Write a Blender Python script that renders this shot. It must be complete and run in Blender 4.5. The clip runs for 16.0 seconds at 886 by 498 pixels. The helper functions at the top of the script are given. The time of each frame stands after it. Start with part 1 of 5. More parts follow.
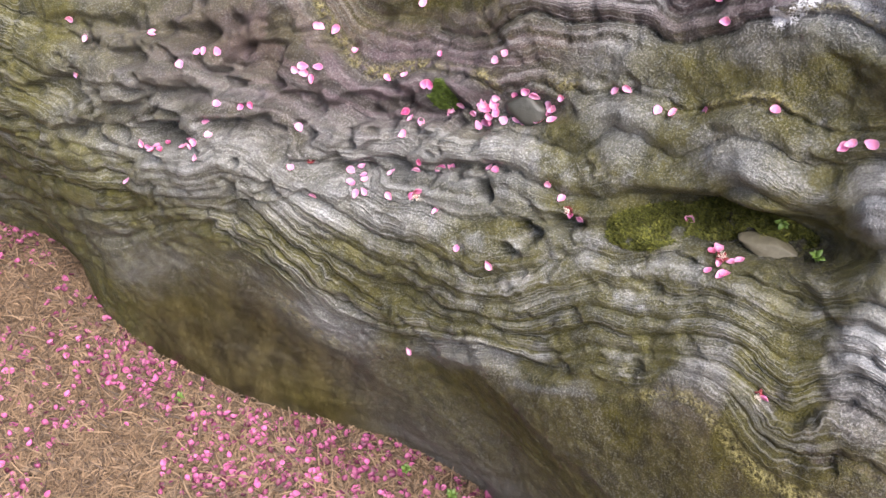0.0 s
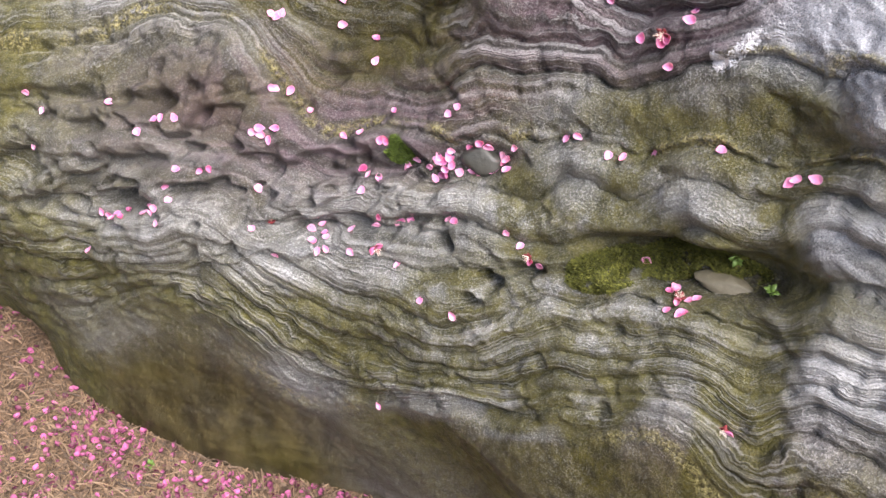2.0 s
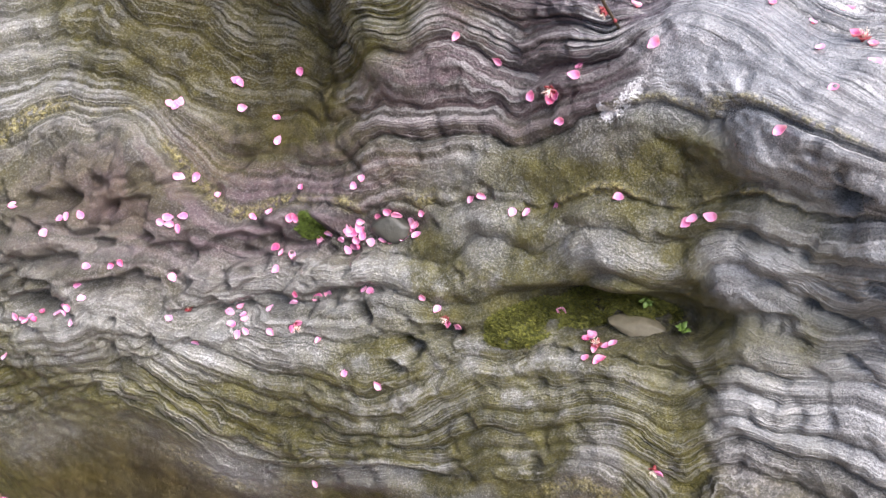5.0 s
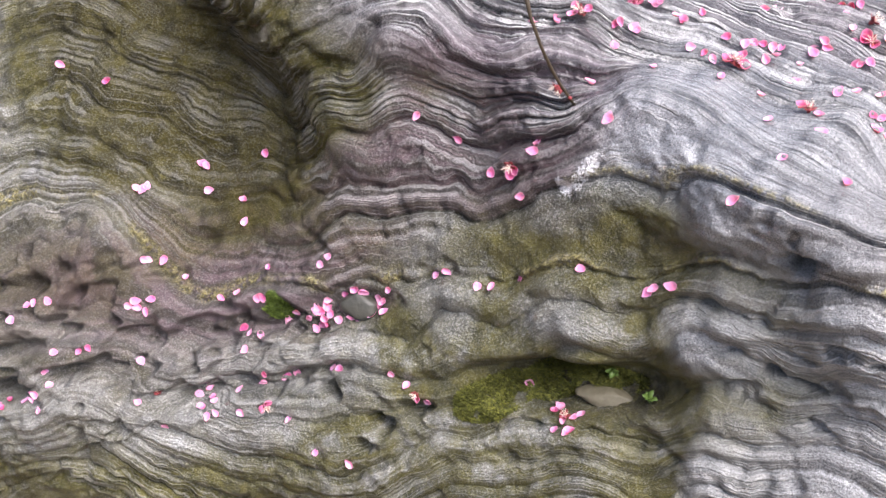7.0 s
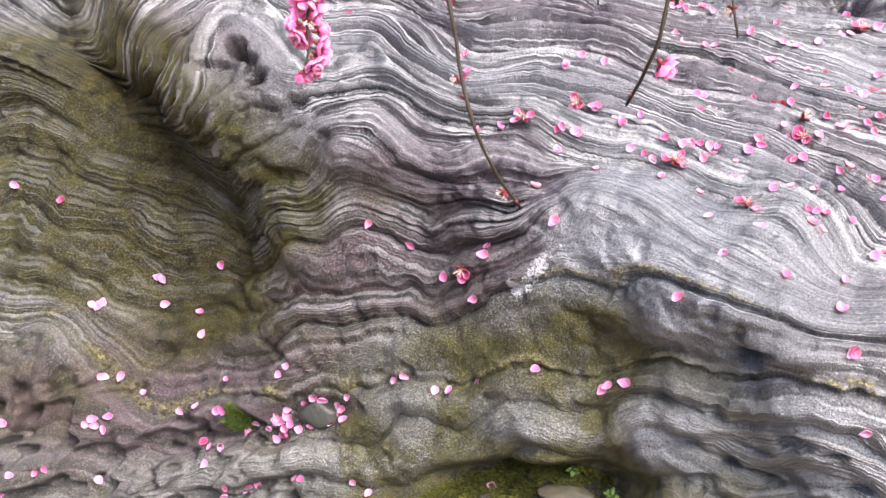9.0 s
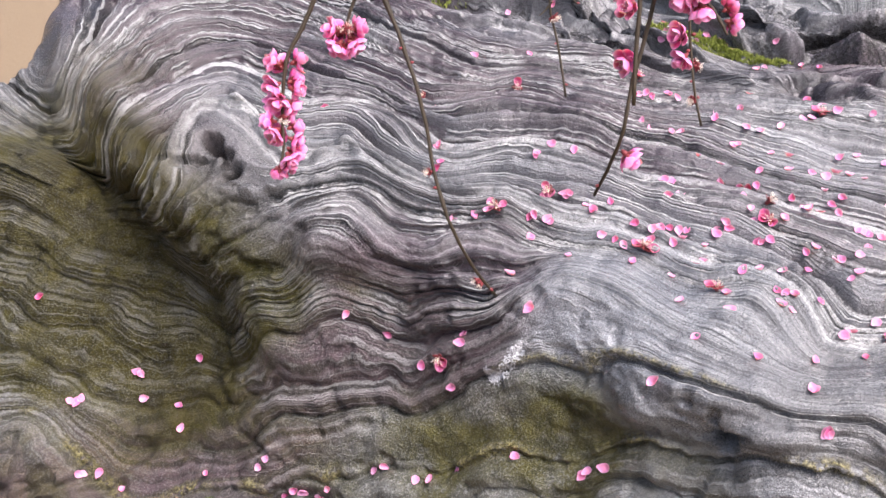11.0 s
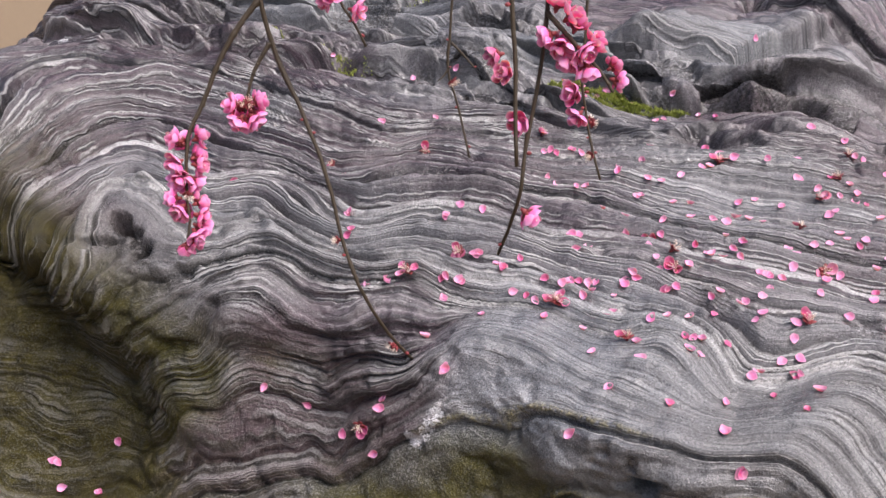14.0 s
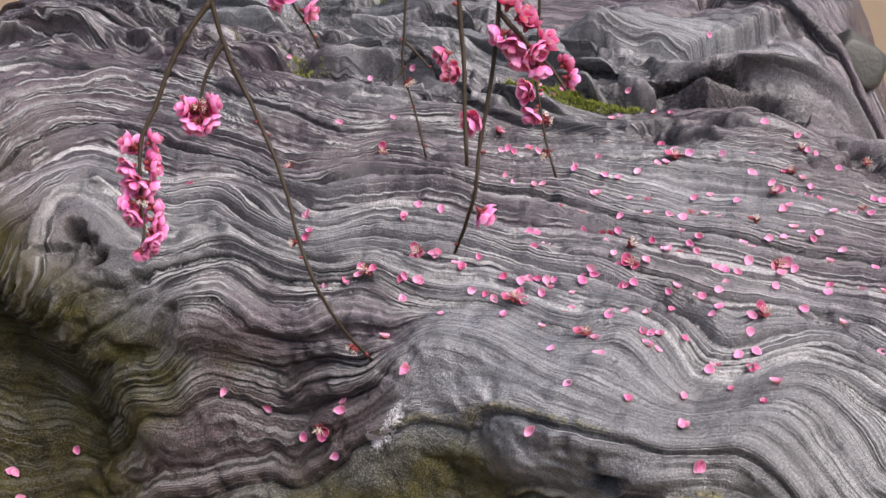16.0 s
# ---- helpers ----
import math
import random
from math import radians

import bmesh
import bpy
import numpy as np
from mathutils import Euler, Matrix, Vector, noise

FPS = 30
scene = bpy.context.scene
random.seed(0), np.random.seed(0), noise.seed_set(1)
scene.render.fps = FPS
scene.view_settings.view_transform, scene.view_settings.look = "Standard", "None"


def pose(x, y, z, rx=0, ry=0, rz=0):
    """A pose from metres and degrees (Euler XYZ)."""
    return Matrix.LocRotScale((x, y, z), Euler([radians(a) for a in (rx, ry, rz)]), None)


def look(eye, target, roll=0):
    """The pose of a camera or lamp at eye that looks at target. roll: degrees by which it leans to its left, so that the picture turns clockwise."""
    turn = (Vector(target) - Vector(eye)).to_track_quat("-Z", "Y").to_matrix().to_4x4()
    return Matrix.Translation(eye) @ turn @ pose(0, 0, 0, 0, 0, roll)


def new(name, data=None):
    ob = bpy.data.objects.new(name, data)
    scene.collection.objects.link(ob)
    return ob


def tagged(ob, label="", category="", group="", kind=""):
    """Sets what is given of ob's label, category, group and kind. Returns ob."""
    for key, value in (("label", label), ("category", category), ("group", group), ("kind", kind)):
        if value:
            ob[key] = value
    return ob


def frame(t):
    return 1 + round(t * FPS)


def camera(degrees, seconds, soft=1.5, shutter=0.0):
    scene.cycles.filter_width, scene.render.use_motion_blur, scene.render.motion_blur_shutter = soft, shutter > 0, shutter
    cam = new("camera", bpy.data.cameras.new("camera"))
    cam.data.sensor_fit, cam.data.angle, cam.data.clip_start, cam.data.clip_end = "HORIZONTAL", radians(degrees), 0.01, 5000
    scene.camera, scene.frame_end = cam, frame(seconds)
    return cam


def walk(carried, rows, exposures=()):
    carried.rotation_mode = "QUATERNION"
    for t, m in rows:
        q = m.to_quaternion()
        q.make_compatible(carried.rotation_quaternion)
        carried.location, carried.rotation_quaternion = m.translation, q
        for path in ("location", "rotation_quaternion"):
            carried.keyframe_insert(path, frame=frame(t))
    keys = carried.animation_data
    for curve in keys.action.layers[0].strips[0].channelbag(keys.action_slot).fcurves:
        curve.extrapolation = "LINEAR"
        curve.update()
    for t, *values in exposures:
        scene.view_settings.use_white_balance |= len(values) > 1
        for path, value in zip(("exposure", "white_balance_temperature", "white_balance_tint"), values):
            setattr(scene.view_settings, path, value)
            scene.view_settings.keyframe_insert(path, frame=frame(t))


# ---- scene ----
cam = camera(45.7, 16.0)
METRES, EYE, TILT, LEAN, TURN = 0.125, 1.5, -53.0, -3.0, 0.0
ROWS = [
    (0.0, 0.0, 0.0, 0.0, -0.0, 0.0, 0.0),
    (0.5, 0.0268, -0.0136, -0.0125, -0.28, 0.27, 0.93),
    (1.0, 0.0432, -0.0332, -0.0154, -0.71, 0.84, 1.56),
    (1.5, 0.073, -0.0701, -0.0103, -1.14, 2.1, 2.56),
    (2.0, 0.0815, -0.0888, -0.0022, -1.51, 2.8, 2.85),
    (2.5, 0.1081, -0.0943, 0.0073, -1.86, 3.34, 3.67),
    (3.0, 0.1377, -0.1013, 0.0075, -2.25, 3.71, 4.58),
    (3.5, 0.168, -0.1207, -0.0036, -2.74, 4.17, 5.62),
    (4.0, 0.2114, -0.1347, -0.0038, -3.47, 4.56, 6.98),
    (6.5, 0.3315, -0.2456, 0.0203, -5.32, 8.66, 10.11),
    (7.0, 0.3589, -0.2694, 0.0233, -5.58, 9.58, 10.64),
    (7.5, 0.3817, -0.3074, 0.0311, -5.92, 10.94, 11.49),
    (8.0, 0.4107, -0.3365, 0.0341, -6.3, 12.19, 12.35),
    (8.5, 0.433, -0.3661, 0.0406, -6.65, 13.37, 12.86),
    (9.0, 0.4551, -0.3892, 0.0456, -6.91, 14.57, 13.29),
    (11.5, 0.5083, -0.5351, 0.0747, -7.75, 19.6, 15.37),
    (12.0, 0.5265, -0.5515, 0.071, -8.13, 20.22, 16.03),
    (12.5, 0.5547, -0.5608, 0.0599, -8.51, 20.55, 16.88),
    (13.0, 0.588, -0.5701, 0.0524, -8.96, 20.86, 17.71),
    (13.5, 0.6148, -0.5822, 0.0428, -9.4, 21.28, 18.48),
    (14.0, 0.6388, -0.587, 0.028, -9.88, 21.43, 19.37),
    (14.5, 0.6618, -0.5897, 0.0189, -10.42, 21.4, 20.13),
    (15.0, 0.6789, -0.5942, 0.0116, -10.91, 21.27, 20.7),
    (15.5, 0.6859, -0.5958, 0.0088, -11.29, 21.1, 21.02),
    (16.0, 0.6902, -0.5907, 0.0103, -11.37, 20.92, 21.05),
]
walk(cam, [(t, pose(0, 0, EYE, TILT, LEAN, TURN) @ pose(METRES * x, METRES * y, METRES * z, 90 + pitch, roll, yaw)) for t, x, y, z, yaw, pitch, roll in ROWS],
     exposures=[(0.0, 1.99, 6250, 17), (4.0, 2.08, 6200, 17), (6.5, 1.98, 6200, 17), (9.0, 1.97, 6250, 18), (12.0, 1.50, 6300, 18), (14.0, 1.20, 6400, 18), (16.0, 1.09, 6450, 18)])


# ---- light: a bright overcast sky ----
SUN_DIR = Vector((0.30, -0.38, 0.93)).normalized()
world = bpy.data.worlds.new("sky")
scene.world = world
world.use_nodes = True
wn = world.node_tree
sky = wn.nodes.new("ShaderNodeTexSky")
sky.sky_type, sky.sun_disc = "NISHITA", False
sky.sun_elevation = math.asin(SUN_DIR.z)
sky.sun_rotation = math.atan2(SUN_DIR.x, SUN_DIR.y)
sky.air_density, sky.dust_density, sky.ozone_density = 1.0, 6.0, 0.5
wn.nodes["Background"].inputs["Strength"].default_value = 0.06
wn.links.new(sky.outputs["Color"], wn.nodes["Background"].inputs["Color"])
sun = new("sun", bpy.data.lights.new("sun", "SUN"))
sun.data.energy, sun.data.angle, sun.data.color = 2.5, radians(45), (1.0, 0.97, 0.94)
sun.matrix_world = look(SUN_DIR * 10, (0, 0, 0))


# ---- materials ----
class Nodes:
    """A short hand for one material's node tree."""

    def __init__(self, name, roughness=0.6):
        self.mat = bpy.data.materials.new(name)
        self.mat.use_nodes = True
        self.tree = self.mat.node_tree
        self.bsdf = self.tree.nodes["Principled BSDF"]
        self.bsdf.inputs["Roughness"].default_value = roughness

    def put(self, socket, value):
        if isinstance(value, bpy.types.NodeSocket):
            self.tree.links.new(value, socket)
        elif isinstance(value, tuple) and len(value) == 3 and len(socket.default_value) == 4:
            socket.default_value = (*value, 1)
        else:
            socket.default_value = value

    def add(self, kind, **inputs):
        node = self.tree.nodes.new(kind)
        for key, value in inputs.items():
            self.put(node.inputs[key.replace("_", " ")], value)
        return node

    def attr(self, name):
        node = self.tree.nodes.new("ShaderNodeAttribute")
        node.attribute_name = name
        return node.outputs["Fac"]

    def math(self, op, a, b=0.0, clamp=False):
        node = self.tree.nodes.new("ShaderNodeMath")
        node.operation, node.use_clamp = op, clamp
        self.put(node.inputs[0], a)
        self.put(node.inputs[1], b)
        return node.outputs[0]

    def noise(self, scale, detail=4.0, rough=0.55, vector=None, w=None):
        node = self.tree.nodes.new("ShaderNodeTexNoise")
        if w is not None:
            node.noise_dimensions = "1D"
            self.put(node.inputs["W"], w)
        elif vector is not None:
            self.put(node.inputs["Vector"], vector)
        for key, value in (("Scale", scale), ("Detail", detail), ("Roughness", rough)):
            self.put(node.inputs[key], value)
        return node.outputs["Fac"]

    def span(self, value, a, b, lo=0.0, hi=1.0):
        node = self.tree.nodes.new("ShaderNodeMapRange")
        node.interpolation_type = "SMOOTHSTEP"
        for key, x in (("Value", value), ("From Min", a), ("From Max", b), ("To Min", lo), ("To Max", hi)):
            self.put(node.inputs[key], x)
        return node.outputs[0]

    def mix(self, factor, a, b, blend="MIX"):
        node = self.tree.nodes.new("ShaderNodeMix")
        node.data_type, node.blend_type = "RGBA", blend
        self.put(node.inputs[0], factor)
        self.put(node.inputs[6], a)
        self.put(node.inputs[7], b)
        return node.outputs[2]

    def place(self, scale=(1, 1, 1)):
        node = self.add("ShaderNodeMapping", Scale=scale)
        self.tree.links.new(self.tree.nodes.new("ShaderNodeTexCoord").outputs["Object"], node.inputs["Vector"])
        return node.outputs[0]

    def bump(self, height, strength=0.5, distance=0.002, under=None):
        node = self.add("ShaderNodeBump", Strength=strength, Distance=distance, Height=height)
        if under is not None:
            self.put(node.inputs["Normal"], under)
        return node.outputs[0]

    def done(self, colour, roughness=None, normal=None, **more):
        self.put(self.bsdf.inputs["Base Color"], colour)
        if roughness is not None:
            self.put(self.bsdf.inputs["Roughness"], roughness)
        if normal is not None:
            self.put(self.bsdf.inputs["Normal"], normal)
        for key, value in more.items():
            self.put(self.bsdf.inputs[key.replace("_", " ")], value)
        return self.mat


def rock_material():
    m = Nodes("banded_rock")
    p = m.place()
    fine = m.noise(620, 5, 0.7, p)
    grit = m.noise(900, 2, 0.6, p)
    speck = m.noise(430, 3, 0.65, p)
    coarse = m.noise(260, 4, .65, p)
    patch = m.noise(9, 4, 0.6, p)
    # the beds, finely crinkled
    s = m.math("ADD", m.attr("bed"), m.math("MULTIPLY", m.math("SUBTRACT", m.noise(70, 3, .6, p), .5), m.span(m.attr("wet"), 0, 1, .0060, .0026)))
    wide = m.noise(1, 1, 0.5, w=m.math("MULTIPLY", s, 34.0))
    mid = m.noise(1, 2, 0.5, w=m.math("MULTIPLY", s, 95.0))
    thin = m.noise(1, 2, 0.6, w=m.math("MULTIPLY", s, 330.0))
    line = m.noise(1, 0, 0.5, w=m.math("ADD", m.math("MULTIPLY", s, 115.0), 40.0))
    purple, algae, brown = m.attr("purple"), m.attr("algae"), m.attr("brown")
    banded, lined = m.attr("banded"), m.attr("lined")
    # soft and hard beds
    band = m.math("ADD", m.math("MULTIPLY", wide, .45), m.math("MULTIPLY", mid, .55))
    grey = m.mix(m.span(band, .38, .60), (.054, .053, .052), (.152, .151, .148))
    grey = m.mix(m.attr("clean"), grey, m.mix(m.span(band, .38, .60), (.140, .152, .168), (.325, .347, .370)))
    grey = m.mix(m.math("MULTIPLY", m.span(patch, .4, .7), .5), grey, (.078, .072, .074))
    viol = m.mix(m.span(mid, .35, .65), (.028, .016, .022), (.100, .062, .078))
    col = m.mix(m.math("MULTIPLY", purple, m.span(m.math("ADD", wide, m.math("MULTIPLY", patch, .6)), .30, .62), True), grey, viol)
    hard = m.math("MULTIPLY", m.math("MULTIPLY", m.attr("raised"), banded), m.math("SUBTRACT", 1.0, m.math("MAXIMUM", m.math("MULTIPLY", purple, m.span(m.attr("wet"), 0, 1, .85, .6)), m.math("MULTIPLY", m.attr("algae_shade"), .65))))
    col = m.mix(m.math("MULTIPLY", m.math("MULTIPLY", hard, m.span(m.attr("wet"), 0, 1, .86, 1.0)), .76), col, (.53, .54, .535))
    vein = m.math("MULTIPLY", m.span(mid, .56, .70), lined)
    col = m.mix(m.math("MULTIPLY", vein, .34), col, (.56, .56, .55))
    dark = m.math("MULTIPLY", m.span(thin, .46, .34), lined)
    col = m.mix(m.math("MULTIPLY", dark, .55), col, (.030, .030, .030))
    # groove shade painted into the colour, with the darker nose lobe
    col = m.mix(m.math("MULTIPLY", m.attr("groove_nose_dark"), .85), col, (.016, .015, .015))
    # browned, algae-stained and crusted parts
    stain = m.noise(30, 4, .6, m.place((1, 1, .35)))
    col = m.mix(m.math("MULTIPLY", brown, m.span(patch, .25, .7, .88, 1.0)), col, m.mix(m.span(stain, .32, .68), (.024, .018, .005), (.076, .060, .021)))
    film = m.math("ADD", m.math("MULTIPLY", m.noise(45, 4, .6, p), .65), m.math("MULTIPLY", fine, .35))
    green = m.mix(m.span(film, .36, .64), (.030, .029, .004), (.108, .098, .022))
    # darker olive algae, with the shade of recess and brow painted into it
    green = m.mix(m.attr("algae_shade"), green, m.mix(m.span(film, .36, .64), (.018, .0155, .0015), (.056, .048, .005)))
    amount = m.math("MULTIPLY", algae, m.span(m.math("SUBTRACT", m.noise(24, 6, .7, p), m.math("MULTIPLY", hard, .15)), .05, .48), True)
    amount = m.math("MAXIMUM", amount, m.math("MULTIPLY", m.attr("algae_shade"), m.span(m.noise(24, 6, .7, p), .15, .40, .55, 1.0)))
    col = m.mix(m.math("MULTIPLY", amount, .92), col, green)
    # thin crinkled pale seams, each beside a dark one
    fade = m.math("MULTIPLY", m.span(m.noise(13, 3, .6, p), .40, .60), m.math("MULTIPLY", lined, m.math("MULTIPLY", m.span(m.attr("wet"), 0, 1, .62, 1.0), m.math("SUBTRACT", 1.0, m.math("MULTIPLY", m.attr("algae_shade"), .3)))))
    gap = m.math("ABSOLUTE", m.math("SUBTRACT", line, .52))
    seam = m.math("MULTIPLY", m.span(m.math("DIVIDE", gap, m.attr("steep")), .070, .025), fade)
    col = m.mix(m.math("MULTIPLY", m.math("MULTIPLY", seam, m.math("SUBTRACT", 1.0, m.math("MULTIPLY", amount, .55))), m.span(speck, .28, .46, .25, .76)), col, (.70, .70, .68))
    cut = m.math("MULTIPLY", m.span(m.math("ABSOLUTE", m.math("SUBTRACT", line, .64)), m.math("MULTIPLY", m.attr("steep"), .05), .01), fade)
    col = m.mix(m.math("MULTIPLY", cut, .85), col, (.016, .020, .020))
    crust = m.math("MULTIPLY", m.attr("crust"), m.span(m.noise(110, 5, .65, p), .38, .54), True)
    col = m.mix(m.math("MULTIPLY", crust, .85), col, m.mix(m.span(coarse, .35, .65), (.070, .058, .014), (.36, .32, .13)))
    white = m.span(m.math("MULTIPLY", m.attr("white"), m.math("ADD", m.noise(90, 5, .8, m.place((1, 1, .4))), m.math("MULTIPLY", m.math("SUBTRACT", speck, .5), .8))), .36, .44)
    col = m.mix(m.math("MULTIPLY", white, .9), col, (.78, .78, .80))
    # soil of the pockets, and painted shade in the far top's slots and cavities
    soil_shade = m.math("MULTIPLY", m.attr("soil_shade"), m.span(m.noise(200, 3, .6, p), .35, .6), True)
    col = m.mix(soil_shade, col, (.018, .015, .011))
    # salt-and-pepper mineral grain
    bare = m.math("SUBTRACT", 1.0, m.math("MULTIPLY", m.math("MAXIMUM", brown, m.math("MULTIPLY", amount, .80)), .92))
    tone = m.math("ADD", m.span(fine, .34, .66, m.span(m.attr("wet"), 0, 1, .20, .34), m.span(m.attr("wet"), 0, 1, .92, .80)), m.span(coarse, .32, .68, .34, .62))
    tones = m.tree.nodes.new("ShaderNodeCombineColor")
    for k in range(3):
        m.put(tones.inputs[k], tone)
    col = m.mix(bare, col, tones.outputs[0], "MULTIPLY")
    salt = m.math("MULTIPLY", m.span(speck, .52, .60), m.math("ADD", m.span(m.attr("wet"), 0, 1, .34, .10), m.math("MULTIPLY", hard, m.span(m.attr("wet"), 0, 1, .42, .22))))
    col = m.mix(m.math("MULTIPLY", m.math("MULTIPLY", salt, bare), m.math("SUBTRACT", 1.0, m.math("MULTIPLY", purple, .55))), col, (.62, .62, .60))
    pepper = m.math("MULTIPLY", m.span(grit, .44, .35), .75)
    col = m.mix(m.math("MULTIPLY", pepper, bare), col, (.020, .020, .019))
    h = m.math("ADD", m.math("MULTIPLY", fine, .5), m.math("MULTIPLY", speck, m.span(m.attr("wet"), 0, 1, 1.0, .6)))
    h = m.math("ADD", h, m.math("MULTIPLY", m.math("MULTIPLY", thin, lined), .9))
    h = m.math("ADD", h, m.math("MULTIPLY", m.math("SUBTRACT", seam, cut), m.span(m.attr("wet"), 0, 1, .9, 1.5)))
    h = m.math("ADD", h, m.math("MULTIPLY", m.math("MULTIPLY", crust, coarse), 2.2))
    h = m.math("MULTIPLY", m.math("ADD", h, m.math("ADD", m.math("MULTIPLY", coarse, .6), m.math("MULTIPLY", m.noise(115, 3, .6, p), m.span(m.attr("wet"), 0, 1, .45, .2)))), m.math("SUBTRACT", 1.0, m.math("MULTIPLY", brown, .5)))
    wet = m.attr("wet")
    rough = m.span(m.math("ADD", fine, m.math("MULTIPLY", amount, .4)), .3, .9, m.span(wet, 0, 1, .28, .17), m.span(wet, 0, 1, .56, .36))
    col = m.mix(m.math("MULTIPLY", wet, .36), col, (0.0, 0.0, 0.0))
    return m.done(col, rough, m.bump(h, m.span(wet, 0, 1, 1.0, .58), .0036), Specular_IOR_Level=m.math("MULTIPLY", m.span(wet, 0, 1, .4, .80), m.math("SUBTRACT", 1.0, m.math("MULTIPLY", m.math("MAXIMUM", m.math("MULTIPLY", amount, .75), brown), .88))))


def plain(name, lo, hi, scale=60, roughness=.6, bump=.2, distance=.001, **more):
    m = Nodes(name)
    p = m.place()
    f = m.noise(scale, 4, .6, p)
    return m.done(m.mix(f, lo, hi), roughness, m.bump(f, bump, distance), **more)


def ground_material():
    m = Nodes("sandy_ground")
    p = m.place()
    a, b, c = m.noise(260, 4, .7, p), m.noise(5, 5, .6, p), m.noise(38, 4, .6, p)
    col = m.mix(m.span(b, .35, .65), (.058, .038, .021), (.098, .068, .039))
    col = m.mix(m.span(c, .42, .62, 0, .6), col, (.030, .019, .014))
    col = m.mix(m.span(a, .35, .7, 0, .7), col, (.205, .148, .092))
    # bare pale sand away from the litter
    away = m.add("ShaderNodeVectorMath")
    away.operation = "DISTANCE"
    m.put(away.inputs[0], p)
    away.inputs[1].default_value = (-.4, .85, 0)
    reach = m.span(m.math("ADD", away.outputs["Value"], m.math("MULTIPLY", b, .4)), .95, 1.5)
    col = m.mix(reach, col, m.mix(m.span(a, .3, .7), (.120, .086, .050), (.225, .165, .100)))
    h = m.math("ADD", a, c)
    return m.done(col, .9, m.bump(h, .6, .004))


def island(name, lo, hi, roughness=.7, **more):
    m = Nodes(name)
    g = m.tree.nodes.new("ShaderNodeNewGeometry")
    return m.done(m.mix(g.outputs["Random Per Island"], lo, hi), roughness, **more)


def petal_material(name="petal_pink", lo=(.74, .12, .31), hi=(.88, .33, .50), rim=(.91, .50, .63)):
    m = Nodes(name)
    o = m.tree.nodes.new("ShaderNodeObjectInfo")
    streak = m.noise(500, 3, .6, m.place((1, .25, 1)))
    col = m.mix(o.outputs["Random"], lo, hi)
    col = m.mix(m.span(m.attr("rim"), .55, 1.0, 0, .55), col, rim)
    col = m.mix(m.span(streak, .4, .7, 0, .25), col, lo)
    return m.done(col, .65, m.bump(streak, .25, .0005), Subsurface_Weight=.35, Subsurface_Scale=.003)


ROCK = rock_material()
GROUND = ground_material()
STRAW = island("dry_straw", (.034, .020, .010), (.205, .132, .072))
PETAL = petal_material("petal_pink", (.62, .12, .28), (.80, .31, .46), (.86, .42, .55))
PETAL_DARK = petal_material("petal_deep_pink", (.40, .03, .12), (.66, .12, .28), (.74, .26, .40))
FALLEN = island("fallen_petals", (.055, .005, .016), (.42, .105, .235), .6)
BARK = plain("twig_bark", (.016, .010, .004), (.046, .030, .011), 350, .65, .5)
BARK_GREY = plain("old_bark", (.08, .065, .05), (.17, .14, .11), 60, .8, .8, .004)
BLOOM = petal_material("blossom_pink", (.76, .085, .31), (.88, .25, .49), (.92, .42, .62))
CALYX = plain("calyx_red", (.12, .012, .018), (.24, .035, .035), 400, .6)
STAMEN = plain("stamen_pale", (.75, .60, .52), (.85, .76, .62), 300, .6)
MOSS = island("moss_green", (.026, .036, .005), (.165, .165, .022), .8)
MOSS_DEEP = island("moss_deep_green", (.022, .040, .004), (.130, .185, .020), .8)
MOSS_PALE = island("moss_yellow", (.10, .125, .015), (.30, .34, .06), .8)
LEAF = plain("leaf_green", (.055, .105, .015), (.115, .185, .035), 200, .5)
OLIVE_STONE = plain("olive_stone", (.060, .052, .030), (.150, .135, .090), 120, .6, .5, .003)
DARK_STONE = plain("dark_stone", (.022, .022, .018), (.065, .065, .052), 90, .55, .5, .003)


# ---- rock lists ----
# pits: u, v, half length, half height, depth, turn
PITS = []


def pits(*rows):
    PITS.extend(rows)


# the pitted end
pits((-.888, .545, .034, .013, .045, .35), (-.878, .605, .042, .013, .034, .25), (-.889, .680, .024, .017, .036, .3), (-1.030, .55, .030, .022, .040, .3),
     (-.802, .597, .032, .010, .030, .3), (-.825, .636, .05, .012, .02, .3), (-.948, .513, .01, .012, .022, .2), (-.66, .59, .028, .009, .02, .6),
     (-.615, .618, .022, .007, .014, .4), (-.735, .531, .01, .007, .014, .4), (-.96, .62, .03, .012, .026, .3), (-.93, .665, .025, .010, .024, .3))
# the front
pits((-.528, .667, .05, .007, .018, .45), (-.502, .651, .013, .009, .030, .2), (-.435, .643, .018, .011, .032, .4), (-.640, .588, .028, .009, .030, .5),
     (-.400, .681, .022, .008, .024, .5), (-.552, .468, .05, .022, .018, .5), (-.159, .777, .022, .012, .01, .5), (-.027, .96, .016, .007, .014, .2),
     (-.441, .615, .018, .007, .014, .4), (-.096, .87, .022, .006, .014, .3), (-.084, 1.018, .011, .013, .050, .3),
     (-.094, 1.048, .005, .008, .009, .3), (-.072, 1.034, .012, .004, .010, .4))
# the nose and the near top
pits((-.718, 1.116, .011, .010, .055, .2), (-.678, 1.089, .012, .009, .045, .8), (-.697, 1.106, .007, .012, .020, .8), (-.735, 1.085, .022, .006, .014, .5), (-.207, 1.272, .01, .01, .008, 0),
     (-.08, 1.243, .036, .013, .01, -.3), (.06, 1.262, .034, .014, .012, 0))
